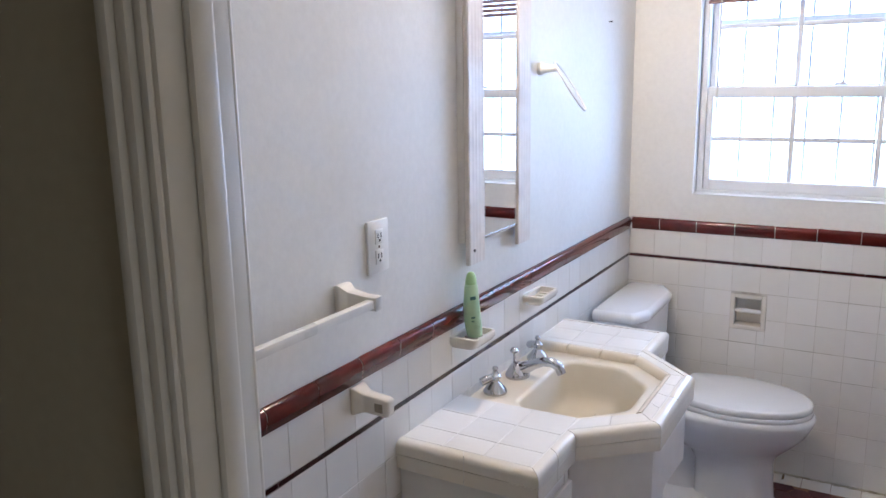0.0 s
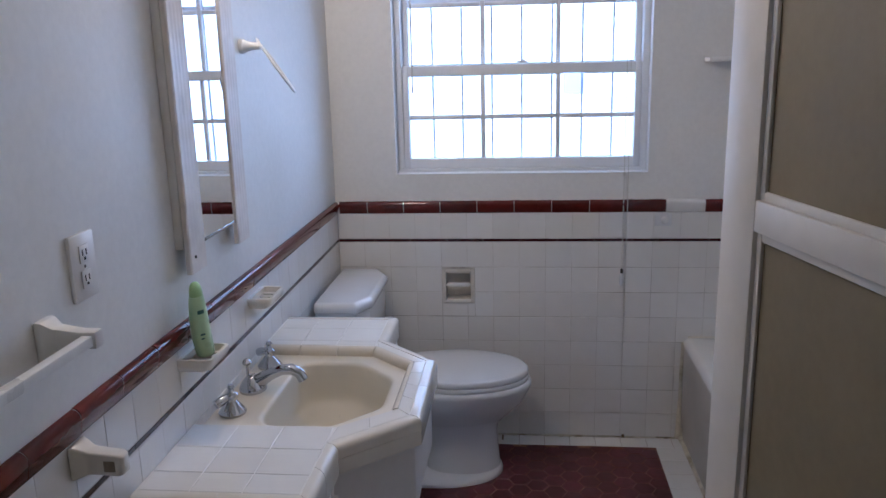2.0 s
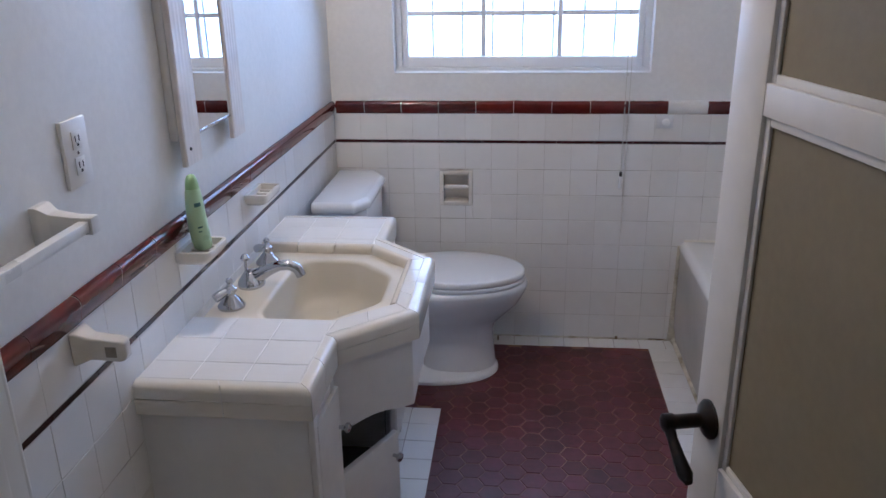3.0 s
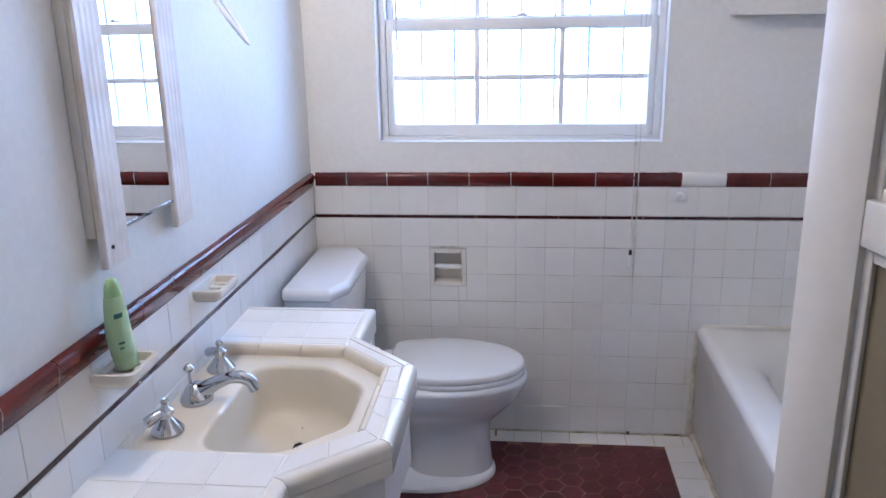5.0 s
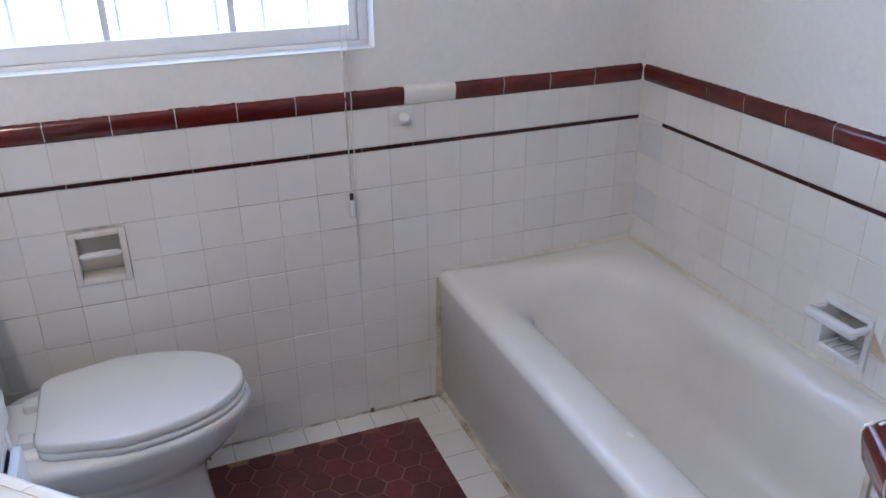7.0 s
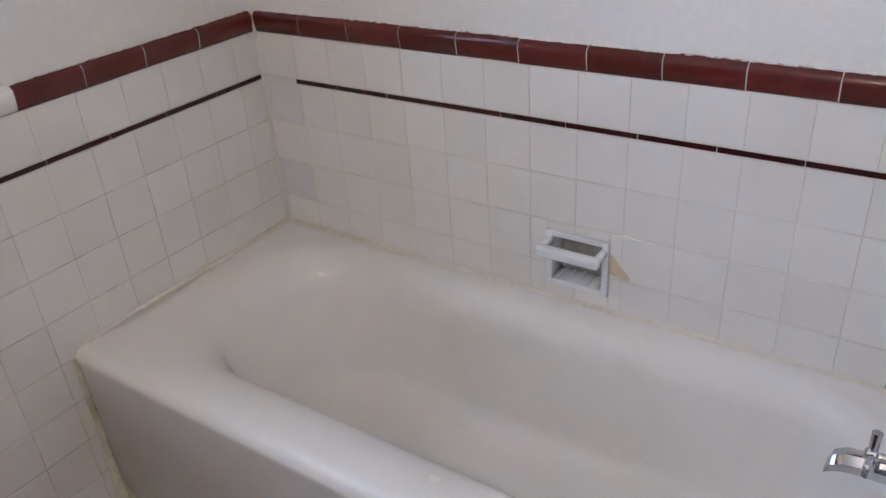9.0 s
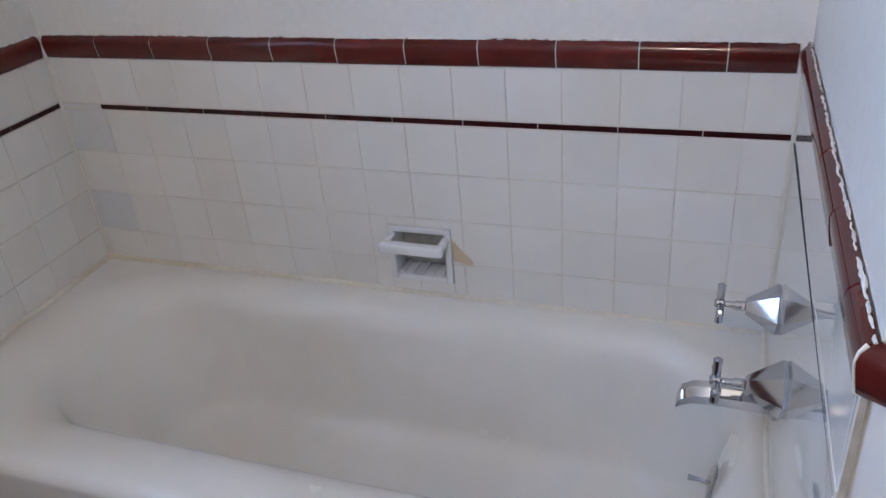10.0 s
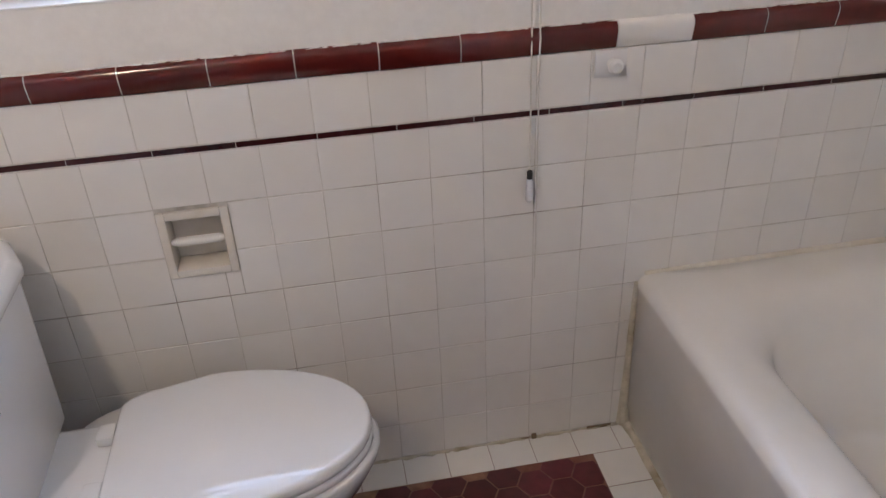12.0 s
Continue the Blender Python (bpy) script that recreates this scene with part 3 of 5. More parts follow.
bowl = part("bowl", loft(B(), [egg(0.52, 0.13, 0.172, 0.112, 0.02, power=3), egg(0.52, 0.13, 0.164, 0.102, 0.10, power=3), egg(0.515, 0.13, 0.164, 0.097, 0.17, power=3),
                              egg(0.50, 0.14, 0.186, 0.100, 0.205, power=3), egg(0.475, 0.17, 0.240, 0.125, 0.235, power=3), egg(0.465, 0.21, 0.285, 0.154, 0.268, power=3), egg(0.465, 0.245, 0.320, 0.176, 0.305, power=3),
                              egg(0.465, 0.255, 0.341, 0.189, 0.345, power=3), egg(0.465, 0.258, 0.350, 0.195, 0.366, power=3), egg(0.465, 0.258, 0.351, 0.196, 0.378, power=3), egg(0.465, 0.25, 0.344, 0.189, 0.388, power=3)]), PORC, toilet, smooth=60)
part("trapway", loft(B(), [egg(0.34, 0.17, 0.10, 0.075, 0.03, power=4), egg(0.34, 0.16, 0.10, 0.066, 0.12, power=4), egg(0.34, 0.15, 0.12, 0.072, 0.20, power=4), egg(0.34, 0.16, 0.14, 0.100, 0.27, power=4), egg(0.34, 0.18, 0.14, 0.118, 0.33, power=4)]), PORC, toilet, smooth=60)
part("foot", loft(B(), [egg(0.43, 0.235, 0.272, 0.172, 0.0, power=4), egg(0.43, 0.235, 0.272, 0.172, 0.012, power=4), egg(0.43, 0.230, 0.268, 0.158, 0.020, power=4), egg(0.43, 0.20, 0.262, 0.125, 0.028, power=4), egg(0.43, 0.18, 0.255, 0.095, 0.034, power=4)]), PORC, toilet, smooth=60)
part("bowl_deck", box(B(), 0.03, 0.36, TY - 0.128, TY + 0.128, 0.31, 0.398, 0.02, 3), PORC, toilet)
SEAT = dict(power=14, taper=0.74)
part("seat", loft(B(), [egg(0.50, 0.172, 0.301, 0.182, 0.388, **SEAT), egg(0.50, 0.175, 0.305, 0.186, 0.391, **SEAT), egg(0.50, 0.175, 0.305, 0.186, 0.404, **SEAT), egg(0.50, 0.172, 0.301, 0.182, 0.4075, **SEAT)]), PORC, toilet, smooth=60)
lid = [egg(0.50, 0.174, 0.301, 0.183, 0.4085, **SEAT), egg(0.50, 0.176, 0.3035, 0.1855, 0.411, **SEAT), egg(0.50, 0.177, 0.304, 0.186, 0.420, **SEAT), egg(0.50, 0.176, 0.302, 0.185, 0.427, **SEAT), egg(0.50, 0.174, 0.300, 0.183, 0.431, **SEAT)]
for f in (0.985, 0.96, 0.92, 0.86, 0.78, 0.68, 0.55, 0.4, 0.2, 0.06):
    lid.append(egg(0.50, 0.174 * f, 0.300 * f, 0.183 * f, 0.4325 + 0.0125 * (1 - f ** 2.6), **SEAT))
part("lid", loft(B(), lid), PORC, toilet, smooth=60)
for s in (-1, 1):
    part("hinge", box(B(), 0.285, 0.32, TY + s * 0.075 - 0.022, TY + s * 0.075 + 0.022, 0.394, 0.418, 0.006), PORC, toilet)


def tank_loop(x1, half, cut, z):
    return [(0.022, TY - half, z), (x1 - cut * 0.5, TY - half, z), (x1, TY - half + cut, z), (x1, TY + half - cut, z), (x1 - cut * 0.5, TY + half, z), (0.022, TY + half, z)]


def bevelled(bm, offset, segments=3):
    bmesh.ops.bevel(bm, geom=list(bm.edges), offset=offset, segments=segments, profile=0.5, affect="EDGES", clamp_overlap=True)
    return bm


part("tank", bevelled(loft(B(), [tank_loop(0.205, 0.220, 0.06, 0.390), tank_loop(0.214, 0.240, 0.07, 0.716)]), 0.008), PORC, toilet)
part("tank_lid", bevelled(loft(B(), [tank_loop(0.226, 0.253, 0.088, 0.7165), tank_loop(0.229, 0.256, 0.090, 0.742), tank_loop(0.214, 0.242, 0.086, 0.757)]), 0.008), PORC, toilet)
lever = part("flush_lever", lathe(B(), [(0.013, 0), (0.013, 0.006), (0.008, 0.010)], pose(0.212, TY - 0.15, 0.645, 0, 90, 0), 16), CHROME, toilet, "chrome flush lever")
part("lever_arm", tube(B(), [(0.226, TY - 0.15, 0.645), (0.230, TY - 0.135, 0.643), (0.230, TY - 0.11, 0.638)], [0.005, 0.0045, 0.006], 10), CHROME, lever)
toilet.scale = (1, 1, 1.03)

# ---- vanity ----
ZV = 0.806
OUT = [(0.0, -1.897), (0.370, -1.897), (0.370, -1.664), (0.538, -1.515), (0.538, -1.143), (0.370, -0.985), (0.370, -0.766), (0.0, -0.766)]


def inset(poly, d):
    """The open run of edges round the front moved inwards by d (the wall side stays)."""
    pts = [Vector(p) for p in poly]
    lines = []
    for a, b in zip(pts, pts[1:]):
        t = (b - a).normalized()
        lines.append((a + Vector((-t.y, t.x)) * d, t))
    out = []
    for (p, t), (q, u) in zip(lines, lines[1:]):
        k = (q - p).cross(u) / t.cross(u) if abs(t.cross(u)) > 1e-6 else 0
        out.append(p + t * k)
    first, last = lines[0], lines[-1]
    return [Vector((0.0, first[0].y)), *out, Vector((0.0, last[0].y))]


SINK = [(0.002, -1.573), (0.348, -1.569), (0.474, -1.466), (0.474, -1.163), (0.349, -1.044), (0.002, -1.036)]
WELL = [(0.002, -1.573), (0.348, -1.569), (0.456, -1.466), (0.456, -1.172), (0.339, -1.062), (0.002, -1.058)]
ZD = ZV - 0.026


def prism(bm, poly, za, zb):
    return loft(bm, [[(x, y, za) for x, y in poly], [(x, y, zb) for x, y in poly]])


counter = thing("vanity_counter", (0.2, -1.35, ZV), "white tiled vanity countertop with a bullnose edge", "countertop")
bm = B()
core = [tuple(p) for p in inset(OUT, 0.012)]
low = [bm.verts.new((*p, ZV - 0.066)) for p in core]
high = [bm.verts.new((*p, ZV - 0.0014)) for p in core]
hole = [bm.verts.new((*p, ZV - 0.0014)) for p in SINK]
hole_low = [bm.verts.new((*p, ZV - 0.066)) for p in SINK]
for i in range(7):
    bm.faces.new((low[i], low[i + 1], high[i + 1], high[i]))
for i in range(6):
    j = (i + 1) % 6
    bm.faces.new((hole[j], hole[i], hole_low[i], hole_low[j]))
for top, ring in ((high, hole), (low, hole_low)):
    for f in ((top[0], top[1], top[2], ring[1], ring[0]), (top[2], top[3], ring[2], ring[1]), (top[3], top[4], ring[3], ring[2]), (top[4], top[5], ring[4], ring[3]), (top[5], top[6], top[7], ring[5], ring[4]), (top[7], top[0], ring[0], ring[5])):
        bm.faces.new(f)
part("grout_core", bm, COUNTERGROUT, counter, "grey grout between the counter tiles")


def poly_tile(poly, gap=0.0009, thick=0.006, soft=0.0012):
    """A flat tile with softened edges over a convex outline, its top at 0."""
    c = sum((Vector(p) for p in poly), Vector((0, 0))) / len(poly)

    def shrunk(d):
        pts = [Vector(p) for p in poly]
        lines = []
        for i in range(len(pts)):
            t = (pts[(i + 1) % len(pts)] - pts[i]).normalized()
            nrm = Vector((-t.y, t.x))
            if (c - pts[i]).dot(nrm) < 0:
                nrm = -nrm
            lines.append((pts[i] + nrm * d, t))
        res = []
        for i in range(len(pts)):
            (p, t), (q, u) = lines[i - 1], lines[i]
            res.append(p + t * ((q - p).cross(u) / t.cross(u)))
        return res
    bm = B()
    return loft(bm, [[(*p, -thick) for p in shrunk(gap)], [(*p, -soft) for p in shrunk(gap)], [(*p, 0) for p in shrunk(gap + soft)]], False, True)


def counter_tile(poly):
    bm = poly_tile(poly, 0.0007)
    bmesh.ops.translate(bm, verts=bm.verts, vec=(0, 0, ZV))
    part("tile", bm, TILE, counter, smooth=None)


NOSE = 0.030
inner = [tuple(p) for p in inset(OUT, NOSE)]
ex = 0.370 - NOSE
for ya, yb, flip in ((-1.897 + NOSE, -1.574, 1), (-1.035, -0.766 - NOSE, -1)):
    ys = [ya, ya + 0.075, ya + 0.075 + P, yb] if flip > 0 else [ya, ya + 0.036, ya + 0.036 + P, yb]
    for r, (v0, v1) in enumerate(zip(ys, ys[1:])):
        xs = [0.003, 0.003 + P, 0.003 + 2 * P, ex]
        xs = [q for q in xs if q < ex - 0.02] + [ex]
        for u0, u1 in zip(xs, xs[1:]):
            counter_tile([(u0, v0), (u1, v0), (u1, v1), (u0, v1)])


def strip(a, b, c, d, n):
    """n tiles across the quadrilateral a b (outer edge) d c (inner edge)."""
    a, b, c, d = (Vector(q) for q in (a, b, c, d))
    for k in range(n):
        s, t = k / n, (k + 1) / n
        counter_tile([tuple(a.lerp(b, s)), tuple(a.lerp(b, t)), tuple(c.lerp(d, t)), tuple(c.lerp(d, s))])


strip(inner[2], inner[3], SINK[1], SINK[2], 2)
strip(inner[3], inner[4], SINK[2], SINK[3], 4)
strip(inner[4], inner[5], SINK[3], SINK[4], 1)

# bullnose trim round the edge, mitred, in pieces
for i in range(7):
    a, b = Vector(OUT[i]), Vector(OUT[i + 1])
    L = (b - a).length
    n = max(1, round(L / 0.15))
    rails3 = []
    prof = [(NOSE - 0.0015, -0.004), (NOSE - 0.0025, 0.0008)]
    prof += [(0.016 - 0.016 * math.sin(radians(q)), 0.0008 - 0.016 + 0.016 * math.cos(radians(q))) for q in (0, 18, 36, 54, 72, 90)]
    prof += [(0.0, -0.033), (0.012, -0.033)]
    for d, z in prof:
        ring = inset(OUT, d)
        rails3.append((ring[i], ring[i + 1], z))
    for k in range(n):
        s, t = k / n, (k + 1) / n
        g = 0.001 / L
        bm = B()
        loft(bm, [[(*p.lerp(q, s + g), ZV + z) for p, q, z in rails3], [(*p.lerp(q, t - g), ZV + z) for p, q, z in rails3]])
        part("bullnose_tile", bm, EDGE, counter)
    ring = inset(OUT, 0.0008)
    ring2 = inset(OUT, 0.0125)
    for k in range(n):
        s, t = (k + 0.0) / n, (k + 1) / n
        g = 0.001 / L
        bm = B()
        quad = [ring[i].lerp(ring[i + 1], s + g), ring[i].lerp(ring[i + 1], t - g), ring2[i].lerp(ring2[i + 1], t - g), ring2[i].lerp(ring2[i + 1], s + g)]
        loft(bm, [[(*p, ZV - 0.070) for p in quad], [(*p, ZV - 0.0350) for p in quad]])
        part("edge_tile", bm, EDGE, counter, smooth=None)

# cream quarter-round trim dropping to the sink deck
for i, n in ((2, 3), (3, 1), (4, 3)):
    oa, ob_, wa, wb = (Vector(q) for q in (SINK[i], SINK[i + 1], WELL[i], WELL[i + 1]))
    prof = [(0.02, -0.034), (0.02, -0.003), (0.04, 0.0005)] + [(0.3 + 0.7 * math.sin(radians(q)), 0.0005 - 0.018 * (1 - math.cos(radians(q)))) for q in (0, 18, 36, 54, 72, 90)] + [(1.0, -0.034)]
    for k in range(n):
        f, t = k / n + 0.004, (k + 1) / n - 0.004
        bm = loft(B(), [[(*oa.lerp(ob_, h).lerp(wa.lerp(wb, h), d), ZV + z) for d, z in prof] for h in (f, t)])
        part("quarter_round_tile", bm, CREAMTRIM, counter, "cream glazed quarter-round tile")

# sink
sink = thing("sink", (0.25, -1.33, ZV), "cream porcelain octagonal sink set in white tile", "sink")


def octagon(x0, x1, y0, y1, cf, cb, z):
    return [(x0 + cb, y0, z), (x1 - cf, y0, z), (x1, y0 + cf, z), (x1, y1 - cf, z), (x1 - cf, y1, z), (x0 + cb, y1, z), (x0, y1 - cb, z), (x0, y0 + cb, z)]


def softened(loop, r, per=5):
    """The same outline with its corners rounded off over a length r."""
    out = []
    pts = [Vector(p) for p in loop]
    for i, p in enumerate(pts):
        a, b = pts[i - 1] - p, pts[(i + 1) % len(pts)] - p
        a = p + a.normalized() * min(r, a.length * 0.45)
        b = p + b.normalized() * min(r, b.length * 0.45)
        for k in range(per + 1):
            f = k / per
            out.append(a.lerp(p, f).lerp(p.lerp(b, f), f))
    return out


loops = [softened(octagon(0.002, 0.470, -1.572, -1.048, 0.120, 0.004, ZD + z), 0.003) for z in (-0.030, 0.0)]
for g, z, r in ((-0.012, 0.0010, 0.03), (-0.008, 0.0004, 0.03), (-0.004, -0.0015, 0.03), (-0.001, -0.005, 0.03), (0.001, -0.010, 0.03), (0.006, -0.045, 0.032), (0.011, -0.085, 0.034), (0.016, -0.104, 0.036), (0.026, -0.118, 0.038), (0.042, -0.128, 0.04), (0.065, -0.133, 0.04), (0.11, -0.1355, 0.03)):
    loops.append(softened(octagon(0.134 + g, 0.422 - g, -1.520 + g, -1.118 - g, 0.113 - g * 0.45, 0.034 + g * 0.1, ZD + z), r))
part("basin", loft(B(), loops, cap_start=False), CREAM, sink, smooth=50)
part("drain", lathe(B(), [(0.022, 0), (0.022, 0.002), (0.016, 0.003), (0.003, 0.001)], pose(0.275, -1.415, ZD - 0.1350), 20), CHROME, sink, "chrome drain ring")

faucet = thing("basin_faucet", (0.055, -1.30, ZD), "chrome widespread basin faucet with two lever handles", "faucet")
ZF = ZD + 0.0008
m = pose(0.056, -1.312, ZF)
bm = loft(B(), [[m @ Vector((r * math.cos(2 * math.pi * k / 28), r * 1.15 * math.sin(2 * math.pi * k / 28), z)) for k in range(28)] for r, z in ((0.036, 0), (0.037, 0.007), (0.033, 0.016), (0.025, 0.029), (0.016, 0.040), (0.004, 0.045))])
tube(bm, [(0.056 + d, -1.312, ZF + h) for d, h in ((0, 0.018), (0.022, 0.028), (0.050, 0.044), (0.082, 0.058), (0.110, 0.060), (0.130, 0.050), (0.140, 0.030))], [0.023, 0.021, 0.016, 0.0145, 0.015, 0.0145, 0.014], 16)
part("spout", bm, CHROME, faucet, smooth=50)
part("lift_rod", lathe(B(), [(0.004, 0.035), (0.004, 0.068), (0.011, 0.072), (0.0135, 0.078), (0.007, 0.086), (0.003, 0.088)], pose(0.044, -1.312, ZF), 16), CHROME, faucet)
for y, lean in ((-1.458, -70), (-1.151, 210)):
    body = part("handle_base", lathe(B(), [(0.034, 0), (0.035, 0.006), (0.030, 0.013), (0.017, 0.028), (0.012, 0.034), (0.012, 0.040), (0.017, 0.043), (0.017, 0.051), (0.009, 0.057), (0.006, 0.066), (0.010, 0.070), (0.006, 0.077)], pose(0.052, y, ZF), 24), CHROME, faucet)
    d = Vector((math.cos(radians(lean - 60)), math.sin(radians(lean - 60)), 0))
    c = Vector((0.052, y, ZF + 0.049))
    part("lever", tube(B(), [c - d * 0.004, c + d * 0.012 + Vector((0, 0, -0.003)), c + d * 0.030 + Vector((0, 0, -0.008)), c + d * 0.044 + Vector((0, 0, -0.013))], [0.008, 0.010, 0.0125, 0.012], 14), CHROME, body)

# cabinet under the counter
cab = thing("vanity_cabinet", (0.18, -1.35, 0), "white painted vanity cabinet with a scalloped apron and open doors", "cabinet")
CF, CB = -1.880, -0.784
ZU = ZV - 0.0705
part("side_panel", box(B(), 0.0, 0.352, CF, CF + 0.016, 0.0, ZU, 0.002), VANITY, cab)
part("side_panel", box(B(), 0.0, 0.352, CB - 0.016, CB, 0.0, ZU, 0.002), VANITY, cab)
part("partition", box(B(), 0.0, 0.348, -1.722, -1.706, 0.0, ZU), VANITY, cab)
part("partition", box(B(), 0.0, 0.348, -1.030, -1.014, 0.0, ZU), VANITY, cab)
# bottom, back and toe board coloured dark to stand for the cabinet's shade
part("bottom_panel", box(B(), 0.0, 0.348, CF + 0.016, CB - 0.016, 0.07, 0.085), INSIDE_SHADE, cab)
part("back_panel", box(B(), 0.002, 0.008, CF + 0.016, CB - 0.016, 0.085, ZU), INSIDE_SHADE, cab)
part("toe_board", box(B(), 0.30, 0.31, CF + 0.016, CB - 0.016, 0.0, 0.07), INSIDE_SHADE, cab)
part("drain_pipe", tube(B(), [(0.28, -1.34, ZV - 0.14), (0.28, -1.34, 0.50), (0.25, -1.34, 0.44), (0.19, -1.34, 0.44), (0.16, -1.34, 0.50), (0.02, -1.34, 0.52)], 0.019, 12), CHROME, cab)
for ya, yb in ((CF + 0.0005, CF + 0.026), (-1.727, -1.703), (-1.030, -1.004), (CB - 0.026, CB - 0.0005)):
    part("stile", box(B(), 0.3525, 0.366, ya, yb, 0.0, ZU, 0.002), VANITY, cab)
for ya, yb in ((CF + 0.0265, -1.7275), (-1.0035, CB - 0.0265)):
    part("rail", box(B(), 0.3525, 0.365, ya, yb, ZU - 0.03, ZU - 0.001, 0.002), VANITY, cab)


def swung(hinge, angle, length, za, zb, knob_at=None, flip=1):
    """A cabinet door hung on an upright edge, turned out by an angle from the way of y."""
    d = part("door", B(), VANITY, cab)
    m = pose(hinge[0], hinge[1], 0, 0, 0, angle)
    bm = box(B(), 0, length, 0, 0.016, za, zb, 0.003)
    bmesh.ops.transform(bm, matrix=m, verts=bm.verts)
    part("door_leaf", bm, VANITY, d)
    if knob_at:
        bm = lathe(B(), [(0.005, 0), (0.005, 0.012), (0.012, 0.017), (0.012, 0.023), (0.005, 0.027)], m @ pose(knob_at[0], 0.008 - flip * 0.008, knob_at[1], 90 * flip, 0, 0), 16)
        part("knob", bm, CHROME, d, "small chrome knob")


swung((0.3685, CF + 0.020), 88.5, 0.170, 0.09, ZU - 0.035, (0.155, 0.600))
swung((0.368, CB - 0.020), -90, 0.185, 0.09, ZU - 0.035)
swung((0.354, -1.702), 62, 0.25, 0.09, 0.450, (0.225, 0.39))
swung((0.366, -1.032), -79, 0.28, 0.09, 0.545)

# scalloped apron under the projecting sink front
apron = [tuple(p) for p in inset(OUT, 0.020)][2:6]
for (a, b), n in zip(zip(apron, apron[1:]), (14, 18, 14)):
    a, b = Vector(a), Vector(b)
    t = (b - a).normalized()
    nrm = Vector((-t.y, t.x)) * 0.014
    bm = B()
    rows = []
    for k in range(n + 1):
        s = k / n
        w = 0.5 - 0.5 * math.cos(2 * math.pi * s)
        zb = 0.548 + 0.014 * w
        p = a.lerp(b, s)
        rows.append([(*p, zb), (*p, ZU), (*(p + nrm), ZU), (*(p + nrm), zb)])
    part("apron", loft(bm, rows), VANITY, cab)

# ---- west wall fixtures ----
mc = thing("medicine_cabinet", (0.0, -1.42, 1.23), "medicine cabinet with a mirror between whitewashed fluted wooden stiles", "mirror cabinet")
MT = 2.12
part("cabinet_box", box(B(), -K + 0.0005, 0.0125, -1.557, -1.150, 1.227, MT - 0.04, 0.002), BOX, mc)
for ya, yb in ((-1.556, -1.464), (-1.245, -1.155)):
    prof = [(0.0145, ya), (0.024, ya), (0.027, ya + 0.004)]
    for k in range(4):
        yc = ya + (yb - ya) * (k + 1) / 5
        prof += [(0.0272, yc - 0.006), (0.0266, yc - 0.003), (0.0266, yc + 0.003), (0.0272, yc + 0.006)]
    prof += [(0.027, yb - 0.004), (0.024, yb), (0.0145, yb)]
    bm = loft(B(), [[(x, y, z) for x, y in prof] for z in (1.168, MT)])
    part("stile", bm, WHITEWASH, mc, "whitewashed fluted wooden stile")
part("mirror", box(B(), 0.0145, 0.021, -1.463, -1.246, 1.232, MT - 0.02), MIRROR, mc, "silvered mirror glass", smooth=None)
part("mirror_edge", box(B(), 0.0145, 0.023, -1.4635, -1.2455, 1.226, 1.2315), CHROME, mc)
part("screw", lathe(B(), [(0.004, 0), (0.004, 0.003), (0.002, 0.004)], pose(0.0262, -1.530, 1.205, 0, 90, 0), 10), DARK, mc)

wall_lamp = thing("wall_lamp", (0.0, -1.35, 2.25), "white wall lamp with a warm glowing glass shade", "lamp")
part("back_plate", lathe(B(), [(0.05, -K), (0.05, 0.004), (0.02, 0.012), (0.012, 0.03)], pose(0, -1.35, 2.25, 0, 90, 0), 20), PLASTIC, wall_lamp)
part("shade", lathe(B(), [(0.015, -0.06), (0.034, -0.045), (0.042, 0.0), (0.034, 0.045), (0.015, 0.06)], pose(0.065, -1.35, 2.25), 20), LAMPGLOW, wall_lamp, "glowing glass shade")

outlet = thing("outlet", (0.0, -1.95, 1.30), "white plastic double power outlet on the wall", "outlet")
part("cover_plate", box(B(), -K, 0.000, -1.979, -1.899, 1.232, 1.352, 0.003), PLASTIC, outlet)
for zc in (1.269, 1.315):
    soc = part("socket", box(B(), 0.0002, 0.0025, -1.954, -1.924, zc - 0.016, zc + 0.016, 0.001), PLASTIC, outlet)
    for dy in (-0.006, 0.006):
        part("slot", box(B(), 0.0026, 0.0030, -1.939 + dy - 0.0013, -1.939 + dy + 0.0013, zc - 0.003, zc + 0.008), DARK, soc)
    part("slot", box(B(), 0.0026, 0.0030, -1.942, -1.936, zc - 0.011, zc - 0.006), DARK, soc)
part("screw", lathe(B(), [(0.003, 0), (0.003, 0.001)], pose(0.0002, -1.939, 1.292, 0, 90, 0), 10), CHROME, outlet)

rail = thing("towel_rail", (0.0, -2.4, 1.23), "white towel rail with a square bar on wall brackets", "towel rail")
for yc in (-2.075, -2.70):
    bm = B()
    loops = [[(x, yc - h, zc - v) if q == 0 else (x, yc + h, zc - v) if q == 1 else (x, yc + h, zc + v) if q == 2 else (x, yc - h, zc + v) for q in range(4)]
             for x, h, v, zc in ((-K, 0.022, 0.036, 1.202), (0.004, 0.022, 0.036, 1.202), (0.020, 0.015, 0.022, 1.204), (0.060, 0.0125, 0.0145, 1.206), (0.090, 0.0125, 0.0145, 1.206))]
    part("bracket", bevelled(loft(bm, loops), 0.002, 2), BAR, rail)
part("bar", box(B(), 0.068, 0.086, -2.6870, -2.0880, 1.1975, 1.2155, 0.002), BAR, rail)

